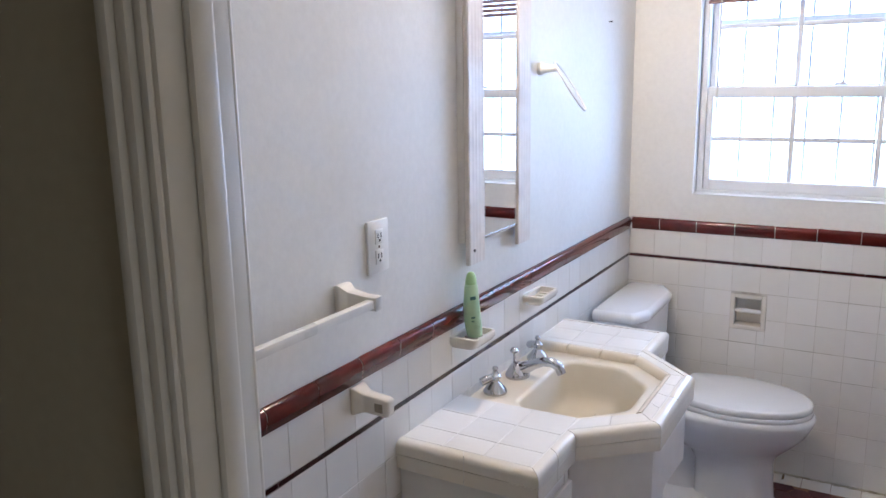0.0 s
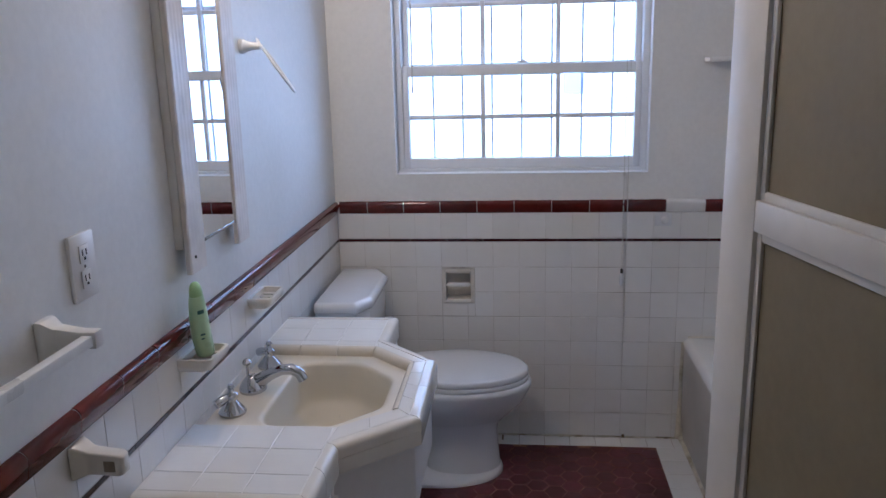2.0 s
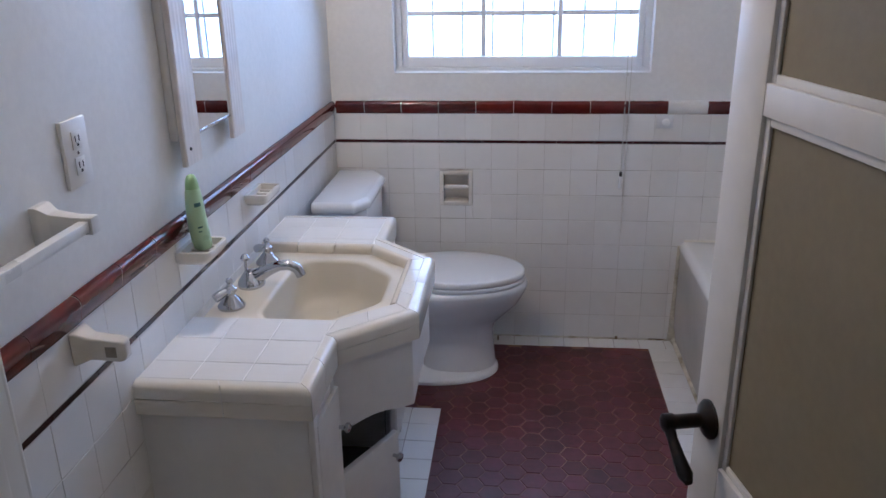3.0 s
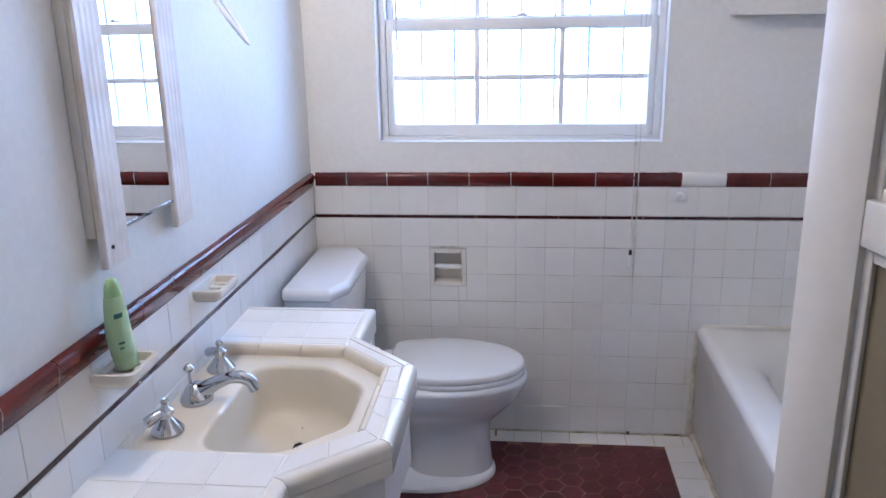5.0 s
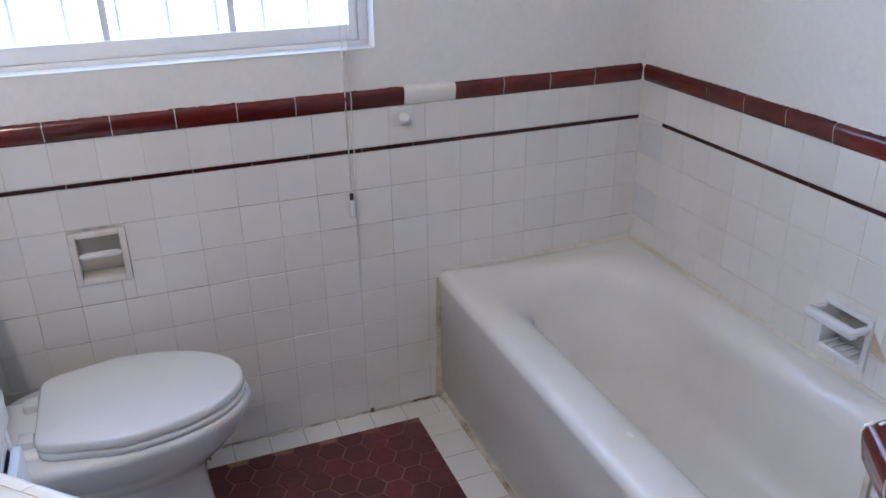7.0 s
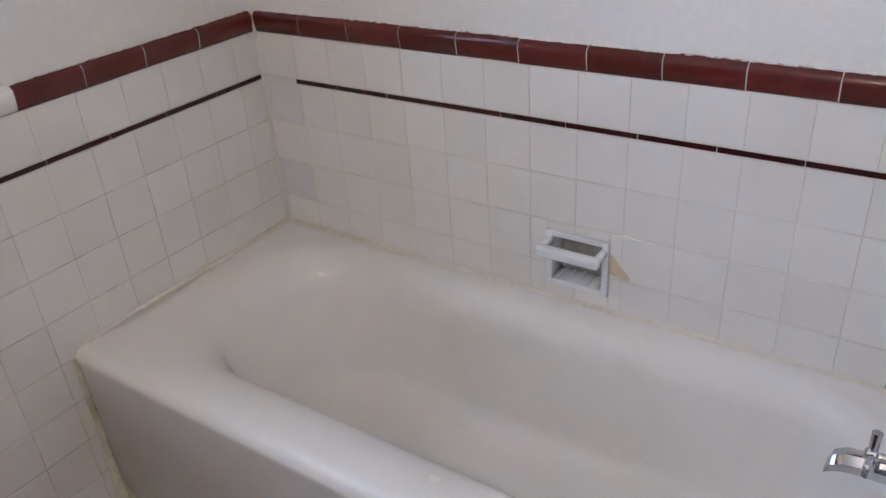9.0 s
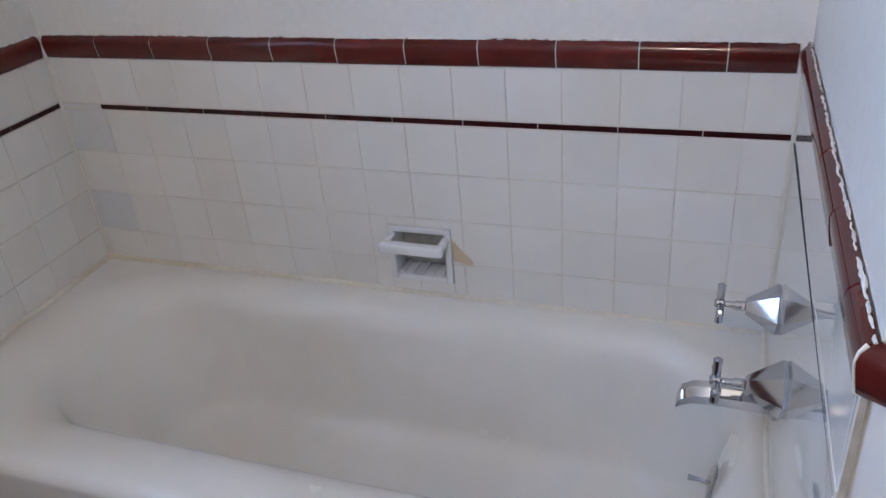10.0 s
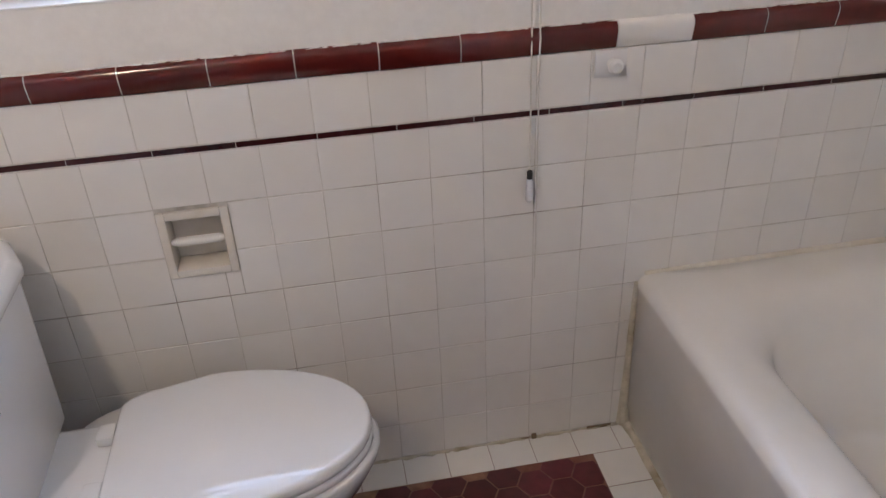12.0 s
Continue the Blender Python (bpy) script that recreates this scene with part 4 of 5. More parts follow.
post = thing("ceramic_bracket", (0.0, -2.05, 0.98), "ivory ceramic towel bar bracket with no bar", "bracket")
bm = B()
loops = [[(x, yc - h, zc - v), (x, yc + h, zc - v), (x, yc + h, zc + v), (x, yc - h, zc + v)] for x, h, v, zc, yc in
         ((0.0003, 0.026, 0.032, 0.972, -2.045), (0.010, 0.024, 0.030, 0.972, -2.045), (0.030, 0.016, 0.021, 0.970, -2.045), (0.085, 0.015, 0.020, 0.966, -2.045), (0.092, 0.011, 0.016, 0.966, -2.045))]
part("bracket_body", bevelled(loft(bm, loops), 0.004, 3), CERAMIC, post)
# brown plate on the bracket's side paints the shade of the square hole
part("bar_socket", box(B(), 0.058, 0.078, -2.0612, -2.0595, 0.956, 0.976), material("socket_shadow", (0.36, 0.31, 0.24), 0.6, grain=0.3), post, "empty square socket, its shade painted as a brown plate")


def soap_dish(yc, z, half, out):
    d = thing("soap_dish", (0.0, yc, z), "ivory ceramic soap dish fixed to the tiles", "soap dish", "wall soap dishes")
    bm = B()
    o = rounded(0.0003, out, yc - half, yc + half, [0.014, 0.003, 0.003, 0.014], 0, 4)
    i = rounded(0.010, out - 0.008, yc - half + 0.008, yc + half - 0.008, [0.010, 0.003, 0.003, 0.010], 0, 4)

    def at(loop, zz, s=1.0):
        return [(0.0003 + (x - 0.0003) * s, yc + (y - yc) * s, zz) for x, y, _ in loop]
    loft(bm, [at(o, z - 0.040, 0.45), at(o, z - 0.034, 0.70), at(o, z - 0.024, 0.93), at(o, z - 0.014), at(o, z - 0.002), at(o, z, 0.985), at(i, z), at(i, z - 0.010, 0.98), at(i, z - 0.016, 0.94)])
    part("dish", bm, CERAMIC, d)
    for k in range(3):
        part("ridge", box(B(), 0.016, out - 0.016, yc + (k - 1) * half * 0.45 - 0.004, yc + (k - 1) * half * 0.45 + 0.004, z - 0.0165, z - 0.010, 0.002), CERAMIC, d)
    return d


soap_dish(-1.569, 0.988, 0.059, 0.083)
soap_dish(-1.088, 0.985, 0.067, 0.070)

bottle = thing("shampoo_bottle", (0.042, -1.585, 0.975), "pale green plastic shampoo bottle standing in the soap dish", "bottle")


def oval(cx, cy, a, b, z, n=24):
    return [(cx + a * math.cos(2 * math.pi * k / n), cy + b * math.sin(2 * math.pi * k / n), z) for k in range(n)]


bx, by, bz = 0.043, -1.562, 0.9785


def bottle_ring(z, a, b):
    """A ring of the bottle, which swells to one side and leans a little to the wall."""
    return oval(bx - 0.05 * z, by - 0.045 * z - 0.006 * math.sin(z * 22), a * 0.92, b * 0.92, bz + z * 0.96)


part("bottle_body", loft(B(), [bottle_ring(*q) for q in ((0.0, 0.018, 0.023), (0.004, 0.021, 0.027), (0.02, 0.0225, 0.0295), (0.05, 0.0225, 0.0315), (0.08, 0.022, 0.0315), (0.105, 0.021, 0.030), (0.128, 0.0195, 0.0265), (0.143, 0.018, 0.0235), (0.150, 0.0165, 0.021))]), GREEN, bottle, smooth=60)
part("bottle_cap", loft(B(), [bottle_ring(*q) for q in ((0.1505, 0.0160, 0.0205), (0.160, 0.0155, 0.0195), (0.172, 0.0135, 0.0165), (0.181, 0.009, 0.011), (0.184, 0.003, 0.004))]), GREENCAP, bottle, smooth=60)
for zc, w, h in ((0.112, 0.020, 0.009), (0.060, 0.014, 0.004), (0.050, 0.010, 0.003)):
    mx, my = bx - 0.05 * zc, by - 0.045 * zc - 0.006 * math.sin(zc * 22)
    rows = []
    for k in range(5):
        a = radians(-62 + k * w / 0.03 * 57 / 4)
        c, q = math.cos(a), math.sin(a)
        ra, rb = (0.0205, 0.0280) if zc > 0.1 else (0.0208, 0.0291)
        rows.append([(mx + (ra + e) * c, my + (rb + e) * q, bz + zc * 0.96 + v) for e, v in ((-0.001, 0), (0.0006, 0), (0.0006, h), (-0.001, h))])
    part("label_mark", loft(B(), rows), INK, bottle, smooth=None)

ring = thing("towel_ring", (0.0, -1.0, 1.685), "white towel ring on a round wall post", "towel ring")
part("post", lathe(B(), [(0.020, -K), (0.020, 0.003), (0.015, 0.010), (0.011, 0.030), (0.010, 0.050), (0.005, 0.054)], pose(0, -1.015, 1.682, 0, 90, 0), 20), PLASTIC, ring)
p0, p1 = Vector((0.048, -1.012, 1.688)), Vector((0.093, -0.884, 1.567))
axis = (p1 - p0) / 2
side = Vector((-0.325, 0.945, 0.02))
side = (side - axis.normalized() * side.dot(axis.normalized())).normalized() * axis.length
side = (side * 0.97 + axis.cross(side).normalized() * 0.005)
part("ring", tube(B(), [(p0 + p1) / 2 + axis * math.cos(2 * math.pi * k / 40) + side * math.sin(2 * math.pi * k / 40) for k in range(40)], 0.0036, 8, True), PLASTIC, ring)

nail = tagged(mesh_object("nail", lathe(B(), [(0.002, -0.004), (0.002, 0.012), (0.0035, 0.012), (0.0035, 0.014)], pose(-K, -0.34, 1.86, 0, 90, 0), 8), DARK), "small dark nail stuck in the plaster wall", "nail")

# ---- north wall fixtures ----
a0, a1, c0, c1 = NICHE
tp = thing("paper_holder", (0.51, 0.0, 0.69), "recessed white ceramic toilet paper holder with no roll", "paper holder")
bm = B()
box(bm, a0 + 0.001, a0 + 0.018, -0.004, 0.07, c0 + 0.001, c1 - 0.001, 0.002)
box(bm, a1 - 0.018, a1 - 0.001, -0.004, 0.07, c0 + 0.001, c1 - 0.001, 0.002)
box(bm, a0 + 0.018, a1 - 0.018, -0.004, 0.07, c0 + 0.001, c0 + 0.018, 0.002)
box(bm, a0 + 0.018, a1 - 0.018, -0.004, 0.07, c1 - 0.018, c1 - 0.001, 0.002)
part("recess_back", box(B(), a0 + 0.0185, a1 - 0.0185, 0.055, 0.08, c0 + 0.0185, c1 - 0.0185), CERAMIC, tp, "ivory back of the recess")
part("recess", bm, CERAMIC, tp)
part("roller", tube(B(), [(a0 + 0.0185, 0.010, 0.690), (a0 + 0.03, 0.010, 0.690), (a1 - 0.03, 0.010, 0.690), (a1 - 0.0185, 0.010, 0.690)], [0.005, 0.0095, 0.0095, 0.005], 14), PLASTIC, tp)

hook = thing("clear_hook", (1.352, 0.0, 0.975), "clear plastic adhesive hook with a white knob on wall tile", "hook")
part("plate", box(B(), 1.320, 1.386, -0.0045, -0.0005, 0.949, 1.004, 0.0018), CLEAR, hook)
part("knob", lathe(B(), [(0.010, 0.0046), (0.008, 0.012), (0.011, 0.018), (0.0155, 0.024), (0.0155, 0.030), (0.010, 0.035), (0.002, 0.036)], pose(1.354, 0, 0.977, 90, 0, 0), 20), PLASTIC, hook, "white ball knob")

shelf = thing("wall_shelf", (1.6, -0.03, 1.61), "small white wooden shelf high on the wall", "shelf")
part("board", box(B(), 1.485, 2.10, -0.085, K - 0.0005, 1.600, 1.616, 0.003), PAINT, shelf)

# ---- east wall soap holder ----
s0, s1, c0, c1 = SOAP
so = thing("tub_soap_holder", (W, -0.9, 0.57), "white ceramic recessed soap holder with a grab lip", "soap holder")
bm = B()
box(bm, W - 0.005, W + 0.06, s0 + 0.001, s0 + 0.016, c0 + 0.001, c1 - 0.001, 0.002)
box(bm, W - 0.005, W + 0.06, s1 - 0.016, s1 - 0.001, c0 + 0.001, c1 - 0.001, 0.002)
box(bm, W - 0.005, W + 0.06, s0 + 0.016, s1 - 0.016, c0 + 0.001, c0 + 0.016, 0.002)
box(bm, W - 0.005, W + 0.06, s0 + 0.016, s1 - 0.016, c1 - 0.014, c1 - 0.001, 0.002)
part("recess", bm, PORC, so)
# back of the recess in a darker, mottled grey-brown
part("recess_back", box(B(), W + 0.050, W + 0.07, s0 + 0.0165, s1 - 0.0165, c0 + 0.0165, c1 - 0.0145), DULL, so, "dull grey-brown back of the recess")
bm = B()
zl = 0.612
box(bm, W - 0.064, W - 0.040, s0 + 0.002, s1 - 0.002, zl - 0.012, zl + 0.012, 0.006, 3)
for ya, yb in ((s0 + 0.004, s0 + 0.020), (s1 - 0.020, s1 - 0.004)):
    box(bm, W - 0.050, W - 0.001, ya, yb, zl - 0.008, zl + 0.010, 0.005, 3)
part("grab_lip", bm, PORC, so)
for k in range(5):
    yk = s0 + 0.028 + k * 0.024
    part("ridge", box(B(), W - 0.002, W + 0.0495, yk - 0.004, yk + 0.004, c0 + 0.0165, c0 + 0.022, 0.002), PORC, so)

# thin tan piece painting the shadow that the grab lip casts southwards
stain = tagged(mesh_object("soap_stain", loft(B(), [[(W - 0.0006, s0 - 0.002, 0.615), (W - 0.0006, s0 - 0.050, 0.560), (W - 0.0006, s0 - 0.040, 0.553), (W - 0.0006, s0 - 0.002, 0.562)], [(W + 0.001, s0 - 0.002, 0.615), (W + 0.001, s0 - 0.050, 0.560), (W + 0.001, s0 - 0.040, 0.553), (W + 0.001, s0 - 0.002, 0.562)]]), LIPSHADOW), "tan painted shadow of the grab lip on the tile beside the soap holder", "stain", kind="structure")

# ---- tiles of the walls ----
PLANES = {"north": (bed_north, lambda u, v: Matrix.Translation((u, 0, v)) @ pose(0, 0, 0, 90, 0, 0)),
          "west": (bed_west, lambda u, v: Matrix.Translation((0, u, v)) @ pose(0, 0, 0, 90, 0, 90)),
          "east": (bed_east, lambda u, v: Matrix.Translation((W, u, v)) @ pose(0, 0, 0, 90, 0, -90)),
          "faucet": (bed_faucet, lambda u, v: Matrix.Translation((u, FAUCET, v)) @ pose(0, 0, 0, 90, 0, 180)),
          "closet": (bed_closet, lambda u, v: Matrix.Translation((ENDX, u, v)) @ pose(0, 0, 0, 90, 0, -90))}
TILES = {}


def flat_mesh(w, h, mat, thick=0.005):
    key = (round(w, 4), round(h, 4), mat.name)
    if key not in TILES:
        bm = poly_tile([(-w / 2 + 0.0007, -h / 2 + 0.0013), (w / 2 - 0.0007, -h / 2 + 0.0013), (w / 2 - 0.0007, h / 2 - 0.0013), (-w / 2 + 0.0007, h / 2 - 0.0013)], 0.0, thick, 0.0007)
        bmesh.ops.recalc_face_normals(bm, faces=bm.faces)
        me = bpy.data.meshes.new("tile")
        bm.to_mesh(me)
        bm.free()
        me.materials.append(mat)
        TILES[key] = me
    return TILES[key]


rng = random.Random(7)


def lay(plane, u0, u1, v0, v1, mat=TILE, name="tile"):
    parent, put = PLANES[plane]
    ob = new(name, flat_mesh(u1 - u0, v1 - v0, mat))
    ob.parent = parent
    ob.matrix_local = put((u0 + u1) / 2, (v0 + v1) / 2) @ pose(0, 0, rng.uniform(-0.0004, 0.0003), rng.uniform(-0.22, 0.22), rng.uniform(-0.22, 0.22), 0)


def courses(plane, us, low, skip=(), patch=()):
    """Courses of square tiles between the columns us, from low up to the liner, and one above it."""
    rows = [(ZL - (k + 1) * P, ZL - k * P) for k in range(8)] + [(ZR, ZC)]
    for v0, v1 in rows:
        v0 = max(v0, low)
        if v1 - v0 < 0.02:
            continue
        for u0, u1 in zip(us, us[1:]):
            mu, mv = (u0 + u1) / 2, (v0 + v1) / 2
            cuts = [(u0, u1, v0, v1)]
            for a, b, c, d in skip:
                if u0 < b - 0.004 and u1 > a + 0.004 and v0 < d - 0.004 and v1 > c + 0.004:
                    cuts = [q for q in ((u0, a, v0, v1), (b, u1, v0, v1), (max(u0, a), min(u1, b), d, v1), (max(u0, a), min(u1, b), v0, c)) if q[1] - q[0] > 0.012 and q[3] - q[2] > 0.012]
            for q in cuts:
                worn = any(abs(mu - a) < 0.05 and abs(mv - c) < 0.05 for a, c in patch)
                lay(plane, *q, OLDTILE if worn else TILE)


def columns(a, b, first=P):
    us = [a]
    x = a + first
    while x < b - 0.015:
        us.append(x)
        x += P
    return us + [b]


courses("north", columns(0.0, W), 0.0, [NICHE])
courses("west", columns(DOORY + 0.02, -0.001, 0.06), 0.0)
courses("east", columns(FAUCET, -0.001, 0.086), RIM + 0.002, [SOAP], [(-0.05, 0.82), (-0.05, 0.60)])
lay("faucet", SPLAY, TX - 0.002, 0.0, RIM + 0.002, PANELWHITE, "wall_panel")
lay("faucet", SPLAY, W - 0.001, RIM + 0.003, ZL - 0.001, PANELWHITE, "wall_panel")
lay("faucet", SPLAY, W - 0.001, ZR, ZC, PANELWHITE, "wall_panel")
courses("closet", columns(DOORY + 0.02, ENDY, 0.05), 0.0)


def liner(plane, u0, u1, gaps=()):
    u = u0
    while u < u1 - 0.01:
        e = min(u + CAPL, u1)
        white = any(a < (u + e) / 2 < b for a, b in gaps)
        lay(plane, u, e, ZL + 0.0005, ZR - 0.0005, OLDTILE if white else REDLINE, "liner_tile")
        u = e


liner("north", 0.0, W - 0.002)
liner("west", DOORY + 0.02, -0.002)
lay("east", -0.118, -0.002, ZL + 0.0005, ZR - 0.0005, OLDTILE, "liner_tile")
liner("east", FAUCET, -0.1185)
lay("faucet", SPLAY, W - 0.002, ZL + 0.0005, ZR - 0.0005, PANELWHITE, "liner_tile")
liner("closet", DOORY + 0.02, ENDY - 0.002)

CAPS = {}


def cap_mesh(w, mat):
    key = (round(w, 4), mat.name)
    if key not in CAPS:
        h = ZT - ZC
        prof = [(-h / 2, -0.006), (-h / 2, 0.0015), (-h / 2 + 0.003, 0.005), (0.0, 0.009), (h / 2 - 0.016, 0.010), (h / 2 - 0.008, 0.008), (h / 2 - 0.002, 0.002), (h / 2, -0.006)]
        bm = loft(B(), [[(x, y, z) for y, z in prof] for x in (-w / 2 + 0.0011, w / 2 - 0.0011)])
        bmesh.ops.recalc_face_normals(bm, faces=bm.faces)
        me = bpy.data.meshes.new("cap_tile")
        bm.to_mesh(me)
        bm.free()
        me.materials.append(mat)
        me.shade_smooth()
        me.set_sharp_from_angle(angle=radians(50))
        CAPS[key] = me
    return CAPS[key]


def cap(plane, u0, u1, mat=RED):
    parent, put = PLANES[plane]
    ob = new("cap_tile", cap_mesh(u1 - u0, mat))
    ob.parent = parent
    ob.matrix_local = put((u0 + u1) / 2, (ZC + ZT) / 2 + rng.uniform(-0.0008, 0.0008)) @ pose(0, 0, rng.uniform(-0.0006, 0.0006), 0, 0, rng.uniform(-0.15, 0.15))


def caps(plane, joints):
    for a, b in zip(joints, joints[1:]):
        cap(plane, a, b)


GAPL = 1.362
caps("north", [0.003] + [GAPL - k * CAPL for k in range(8, -1, -1)])
cap("north", GAPL, GAPL + CAPL, TILE)
caps("north", [GAPL + k * CAPL for k in range(1, 5)] + [W - 0.011])
caps("west", [DOORY + 0.02] + [-2.183 - k * CAPL for k in range(3, -1, -1)] + [-2.183 + k * CAPL for k in range(1, 14)] + [-0.011])
caps("east", [FAUCET + 0.011] + [-0.162 - k * 0.150 for k in range(9, -1, -1)] + [-0.011])
caps("faucet", [SPLAY + 0.0905 + k * CAPL for k in range(6)] + [W - 0.011])
caps("closet", [DOORY + 0.02] + [ENDY - 0.0605 - k * CAPL for k in range(6, -1, -1)])

# pale joint filler behind the caps
for plane, u0, u1 in (("north", 0.004, W - 0.012), ("west", DOORY + 0.03, -0.012), ("east", FAUCET + 0.012, -0.012), ("faucet", SPLAY + 0.092, W - 0.012), ("closet", DOORY + 0.03, ENDY - 0.062)):
    parent, put = PLANES[plane]
    h = ZT - ZC
    prof = [(-h / 2 + 0.001, -0.0055), (-h / 2 + 0.001, 0.0008), (-h / 2 + 0.004, 0.0040), (0.0, 0.0080), (h / 2 - 0.016, 0.0090), (h / 2 - 0.009, 0.0070), (h / 2 - 0.003, 0.001), (h / 2 - 0.001, -0.0055)]
    side = -1 if plane in ("east", "faucet", "closet") else 1
    bm = loft(B(), [[(side * x, y, z) for y, z in prof] for x in (u0, u1)])
    bmesh.ops.recalc_face_normals(bm, faces=bm.faces)
    bmesh.ops.transform(bm, matrix=put(0, (ZC + ZT) / 2), verts=bm.verts)
    tagged(mesh_object("cap_joint", bm, CAPGROUT, 50), "pale grout in the joints of the red cap tiles", "grout", kind="structure")

# uneven paint and caulk along the top of the cap
for plane, u0, u1 in (("north", 0.0, W), ("east", FAUCET, 0.0), ("faucet", SPLAY, W)):
    parent, put = PLANES[plane]
    bm = B()
    pts, u = [], u0
    rads = []
    while u <= u1:
        pts.append((u if plane == "north" else -u, ZT - 0.001 + rng.uniform(-0.0012, 0.0018), -0.0040 + rng.uniform(-0.001, 0.0015)))
        rads.append(rng.uniform(0.0008, 0.0024) * (1.3 if plane == "faucet" and rng.random() < 0.5 else 1.3 if plane == "east" and rng.random() < 0.3 else 1))
        u += 0.007
    tube(bm, pts, rads, 6)
    bmesh.ops.transform(bm, matrix=put(0, 0), verts=bm.verts)
    tagged(mesh_object("caulk_seam", bm, CAULK, 60), "rough white caulk along the red cap tiles", "caulk", kind="structure")
for plane, u in (("north", W - 0.005), ("east", FAUCET + 0.005), ("north", 0.006)):
    parent, put = PLANES[plane]
    bm = turned(B(), put(u, (ZC + ZT) / 2) @ pose(0, 0, 0.004), (0.009, ZT - ZC, 0.012), 0.003)
    tagged(mesh_object("corner_caulk", bm, CAULK, 60), "white caulk in the corner between cap tiles", "caulk", kind="structure")

for cx, cy in ((W - 0.0015, -0.0015), (W - 0.0015, FAUCET + 0.0015)):
    tagged(mesh_object("corner_seal", tube(B(), [(cx, cy, RIM), (cx + 0.0004, cy, 0.60), (cx, cy, 0.75), (cx + 0.0004, cy, ZL), (cx, cy, ZC)], [0.006, 0.004, 0.005, 0.0035, 0.004], 8), SEAL, 60), "pale sealant up the tiled corner over the tub", "caulk", kind="structure")
joint = structure("open_joint", box(B(), SPLAY + 0.01, W - 0.003, FAUCET - 0.002, FAUCET + 0.0006, ZL - 0.0016, ZL + 0.0010), DARK, "dark open joint where the liner tile was replaced", "joint")
bm = B()
pts, rads, u = [], [], 0.60
while u < TX:
    pts.append((u, -0.003 + rng.uniform(-0.002, 0.001), 0.002 + rng.uniform(-0.001, 0.002)))
    rads.append(rng.uniform(0.001, 0.005) + (0.004 if rng.random() < 0.12 else 0))
    u += 0.013
tube(bm, pts, rads, 6)
tagged(mesh_object("floor_caulk", bm, TUBGROUT, 60), "stained crumbling grout along the wall base", "caulk", kind="structure")

for x0, x1, y0, y1, z0, z1 in ((0.690, 0.698, -0.052, -0.003, 0.0003, 0.0016), (1.212, 1.224, -0.007, -0.0005, 0.0, 0.014), (1.18, 1.25, -0.004, -0.0003, 0.0, 0.004), (1.36, 1.43, -0.006, -0.0003, 0.0, 0.006)):
    structure("grout_gap", box(B(), x0, x1, y0, y1, z0, z1, 0.0005), GRIME, "dark open grout gap at the foot of the tiled wall", "joint")

# ---- floor tiles ----
FX0, FX1, FY1 = 0.495, 1.347, -0.088


def floor_piece(poly, mat, name):
    bm = poly_tile(poly, 0.0012, 0.005, 0.0012)
    ob = mesh_object(name, bm, mat)
    ob.parent = floor


def floor_tile(a, b, c, d):
    ob = new("tile", flat_mesh(b - a, d - c, TILE))
    ob.parent = floor
    ob.location = ((a + b) / 2, (c + d) / 2, rng.uniform(-0.0006, 0.0004))


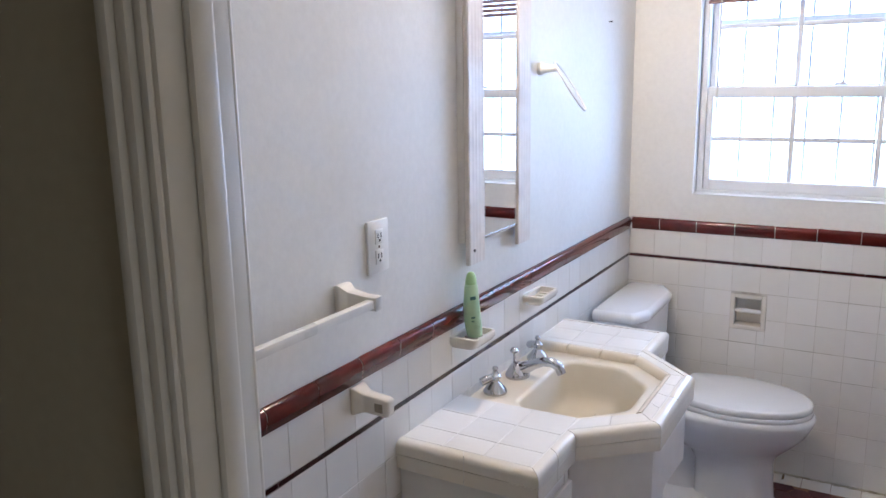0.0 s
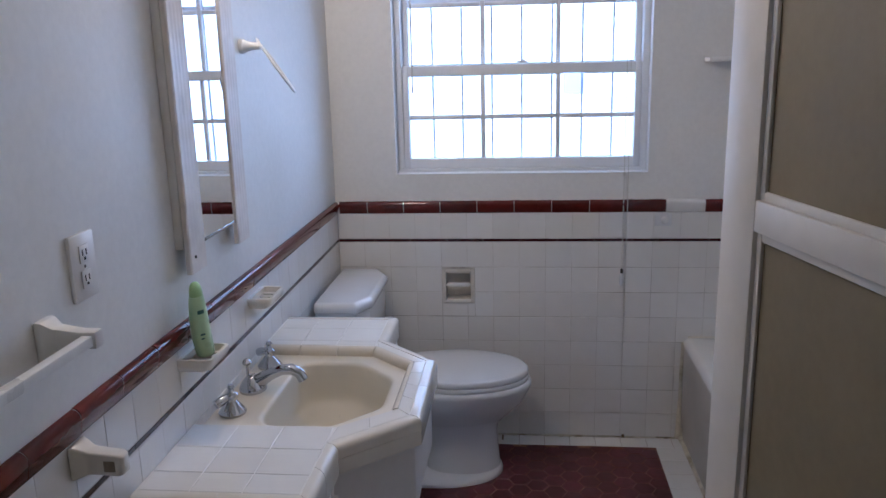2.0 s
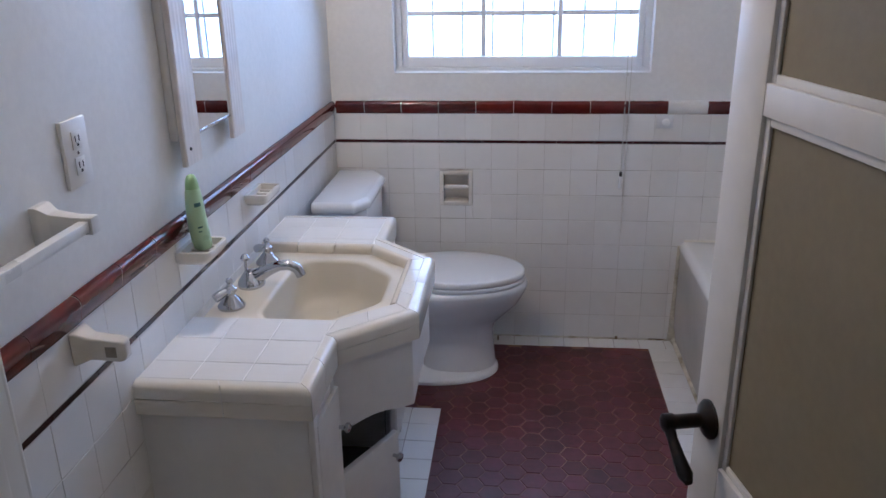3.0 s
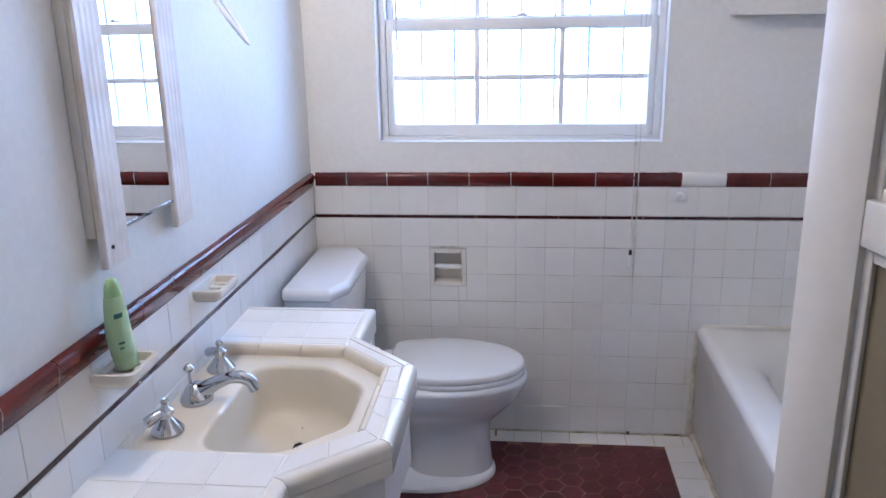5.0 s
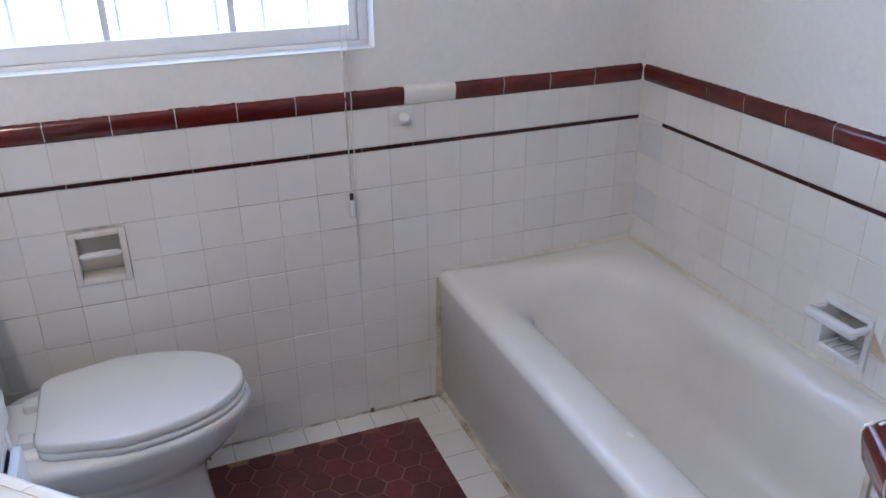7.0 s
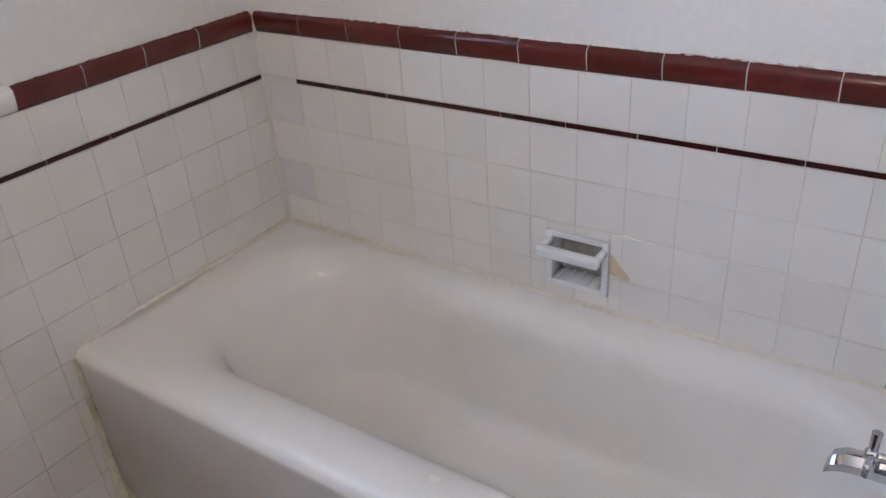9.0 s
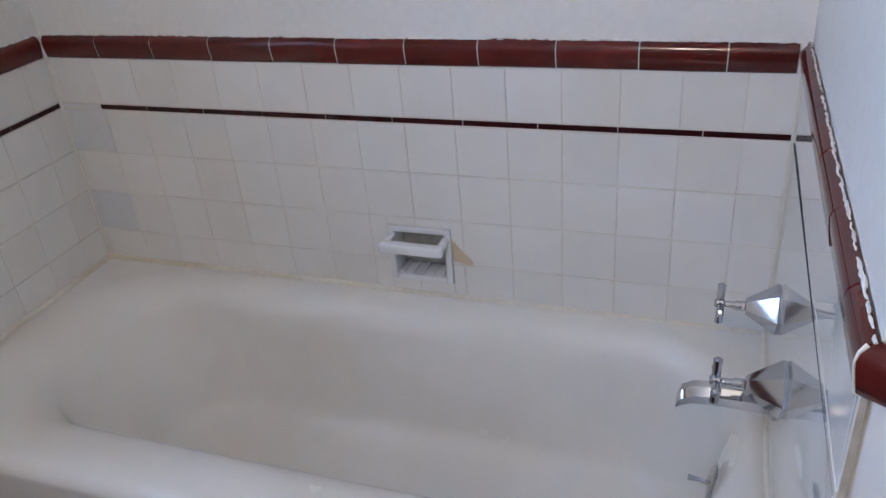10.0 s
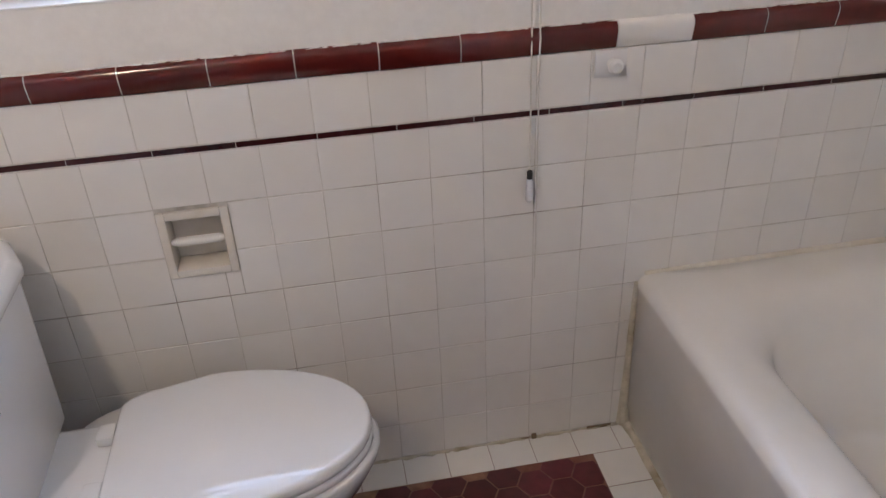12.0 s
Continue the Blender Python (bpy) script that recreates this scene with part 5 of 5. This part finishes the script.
for u0, u1 in zip(columns(0.0, W), columns(0.0, W)[1:]):
    if u0 < TX - 0.02:
        floor_tile(u0, TX + 0.012 if u1 > TX - 0.02 else u1, FY1, -0.001)
y = FY1
while y > DOORY + 0.02:
    e = max(y - P, DOORY + 0.01)
    if y > FAUCET - 0.02:
        floor_tile(FX1, TX + 0.012, e, y)
    else:
        floor_tile(FX1 - 0.09, ENDX - 0.002, e, y) if ENDX - FX1 + 0.09 > 0.02 else None
    if y < -0.62:
        floor_tile(FX0 - P, FX0, e, y)
        floor_tile(FX0 - 2 * P, FX0 - P, e, y)
    y = e

# hexagons, clipped to the red field by the border tiles that lie over its edge
R = 0.0455
HALF = R * math.sqrt(3) / 2
hexes = {}


def clip(poly, axis, bound, keep_less):
    out = []
    for i, p in enumerate(poly):
        q = poly[(i + 1) % len(poly)]
        ip, iq = (p[axis] <= bound) == keep_less, (q[axis] <= bound) == keep_less
        if ip:
            out.append(p)
        if ip != iq:
            t = (bound - p[axis]) / (q[axis] - p[axis])
            out.append((p[0] + (q[0] - p[0]) * t, p[1] + (q[1] - p[1]) * t))
    return out


def area(poly):
    return abs(sum(p[0] * q[1] - q[0] * p[1] for p, q in zip(poly, poly[1:] + poly[:1]))) / 2


full = poly_tile([(R * math.cos(radians(60 * k)), R * math.sin(radians(60 * k))) for k in range(6)], 0.0016, 0.005, 0.0012)
bmesh.ops.recalc_face_normals(full, faces=full.faces)
hex_mesh = bpy.data.meshes.new("hexagon_tile")
full.to_mesh(hex_mesh)
full.free()
hex_mesh.materials.append(HEX)
row = 0
cx = 0.02
while cx < FX1 + R:
    cy = FY1 - 0.02 - (HALF if row % 2 else 0)
    while cy > DOORY:
        poly = [(cx + R * math.cos(radians(60 * k)), cy + R * math.sin(radians(60 * k))) for k in range(6)]
        left = FX0 if cy < -0.634 else 0.01
        right = FX1 if cy > FAUCET - 0.02 else FX1 - 0.09
        part_poly = poly
        for axis, bound, less in ((0, left, False), (0, right, True), (1, FY1, True)):
            part_poly = clip(part_poly, axis, bound, less) if part_poly else part_poly
        if part_poly and area(part_poly) > 0.98 * area(poly):
            ob = new("hexagon_tile", hex_mesh)
            ob.parent = floor
            ob.location = (cx, cy, rng.uniform(-0.0008, 0.0004))
        elif len(part_poly) > 2 and area(part_poly) > 0.00012:
            clean = [p for i, p in enumerate(part_poly) if (Vector(p) - Vector(part_poly[i - 1])).length > 0.0025]
            if len(clean) > 2:
                floor_piece(clean, HEX, "hexagon_tile")
        cy -= 2 * HALF
    cx += 1.5 * R
    row += 1
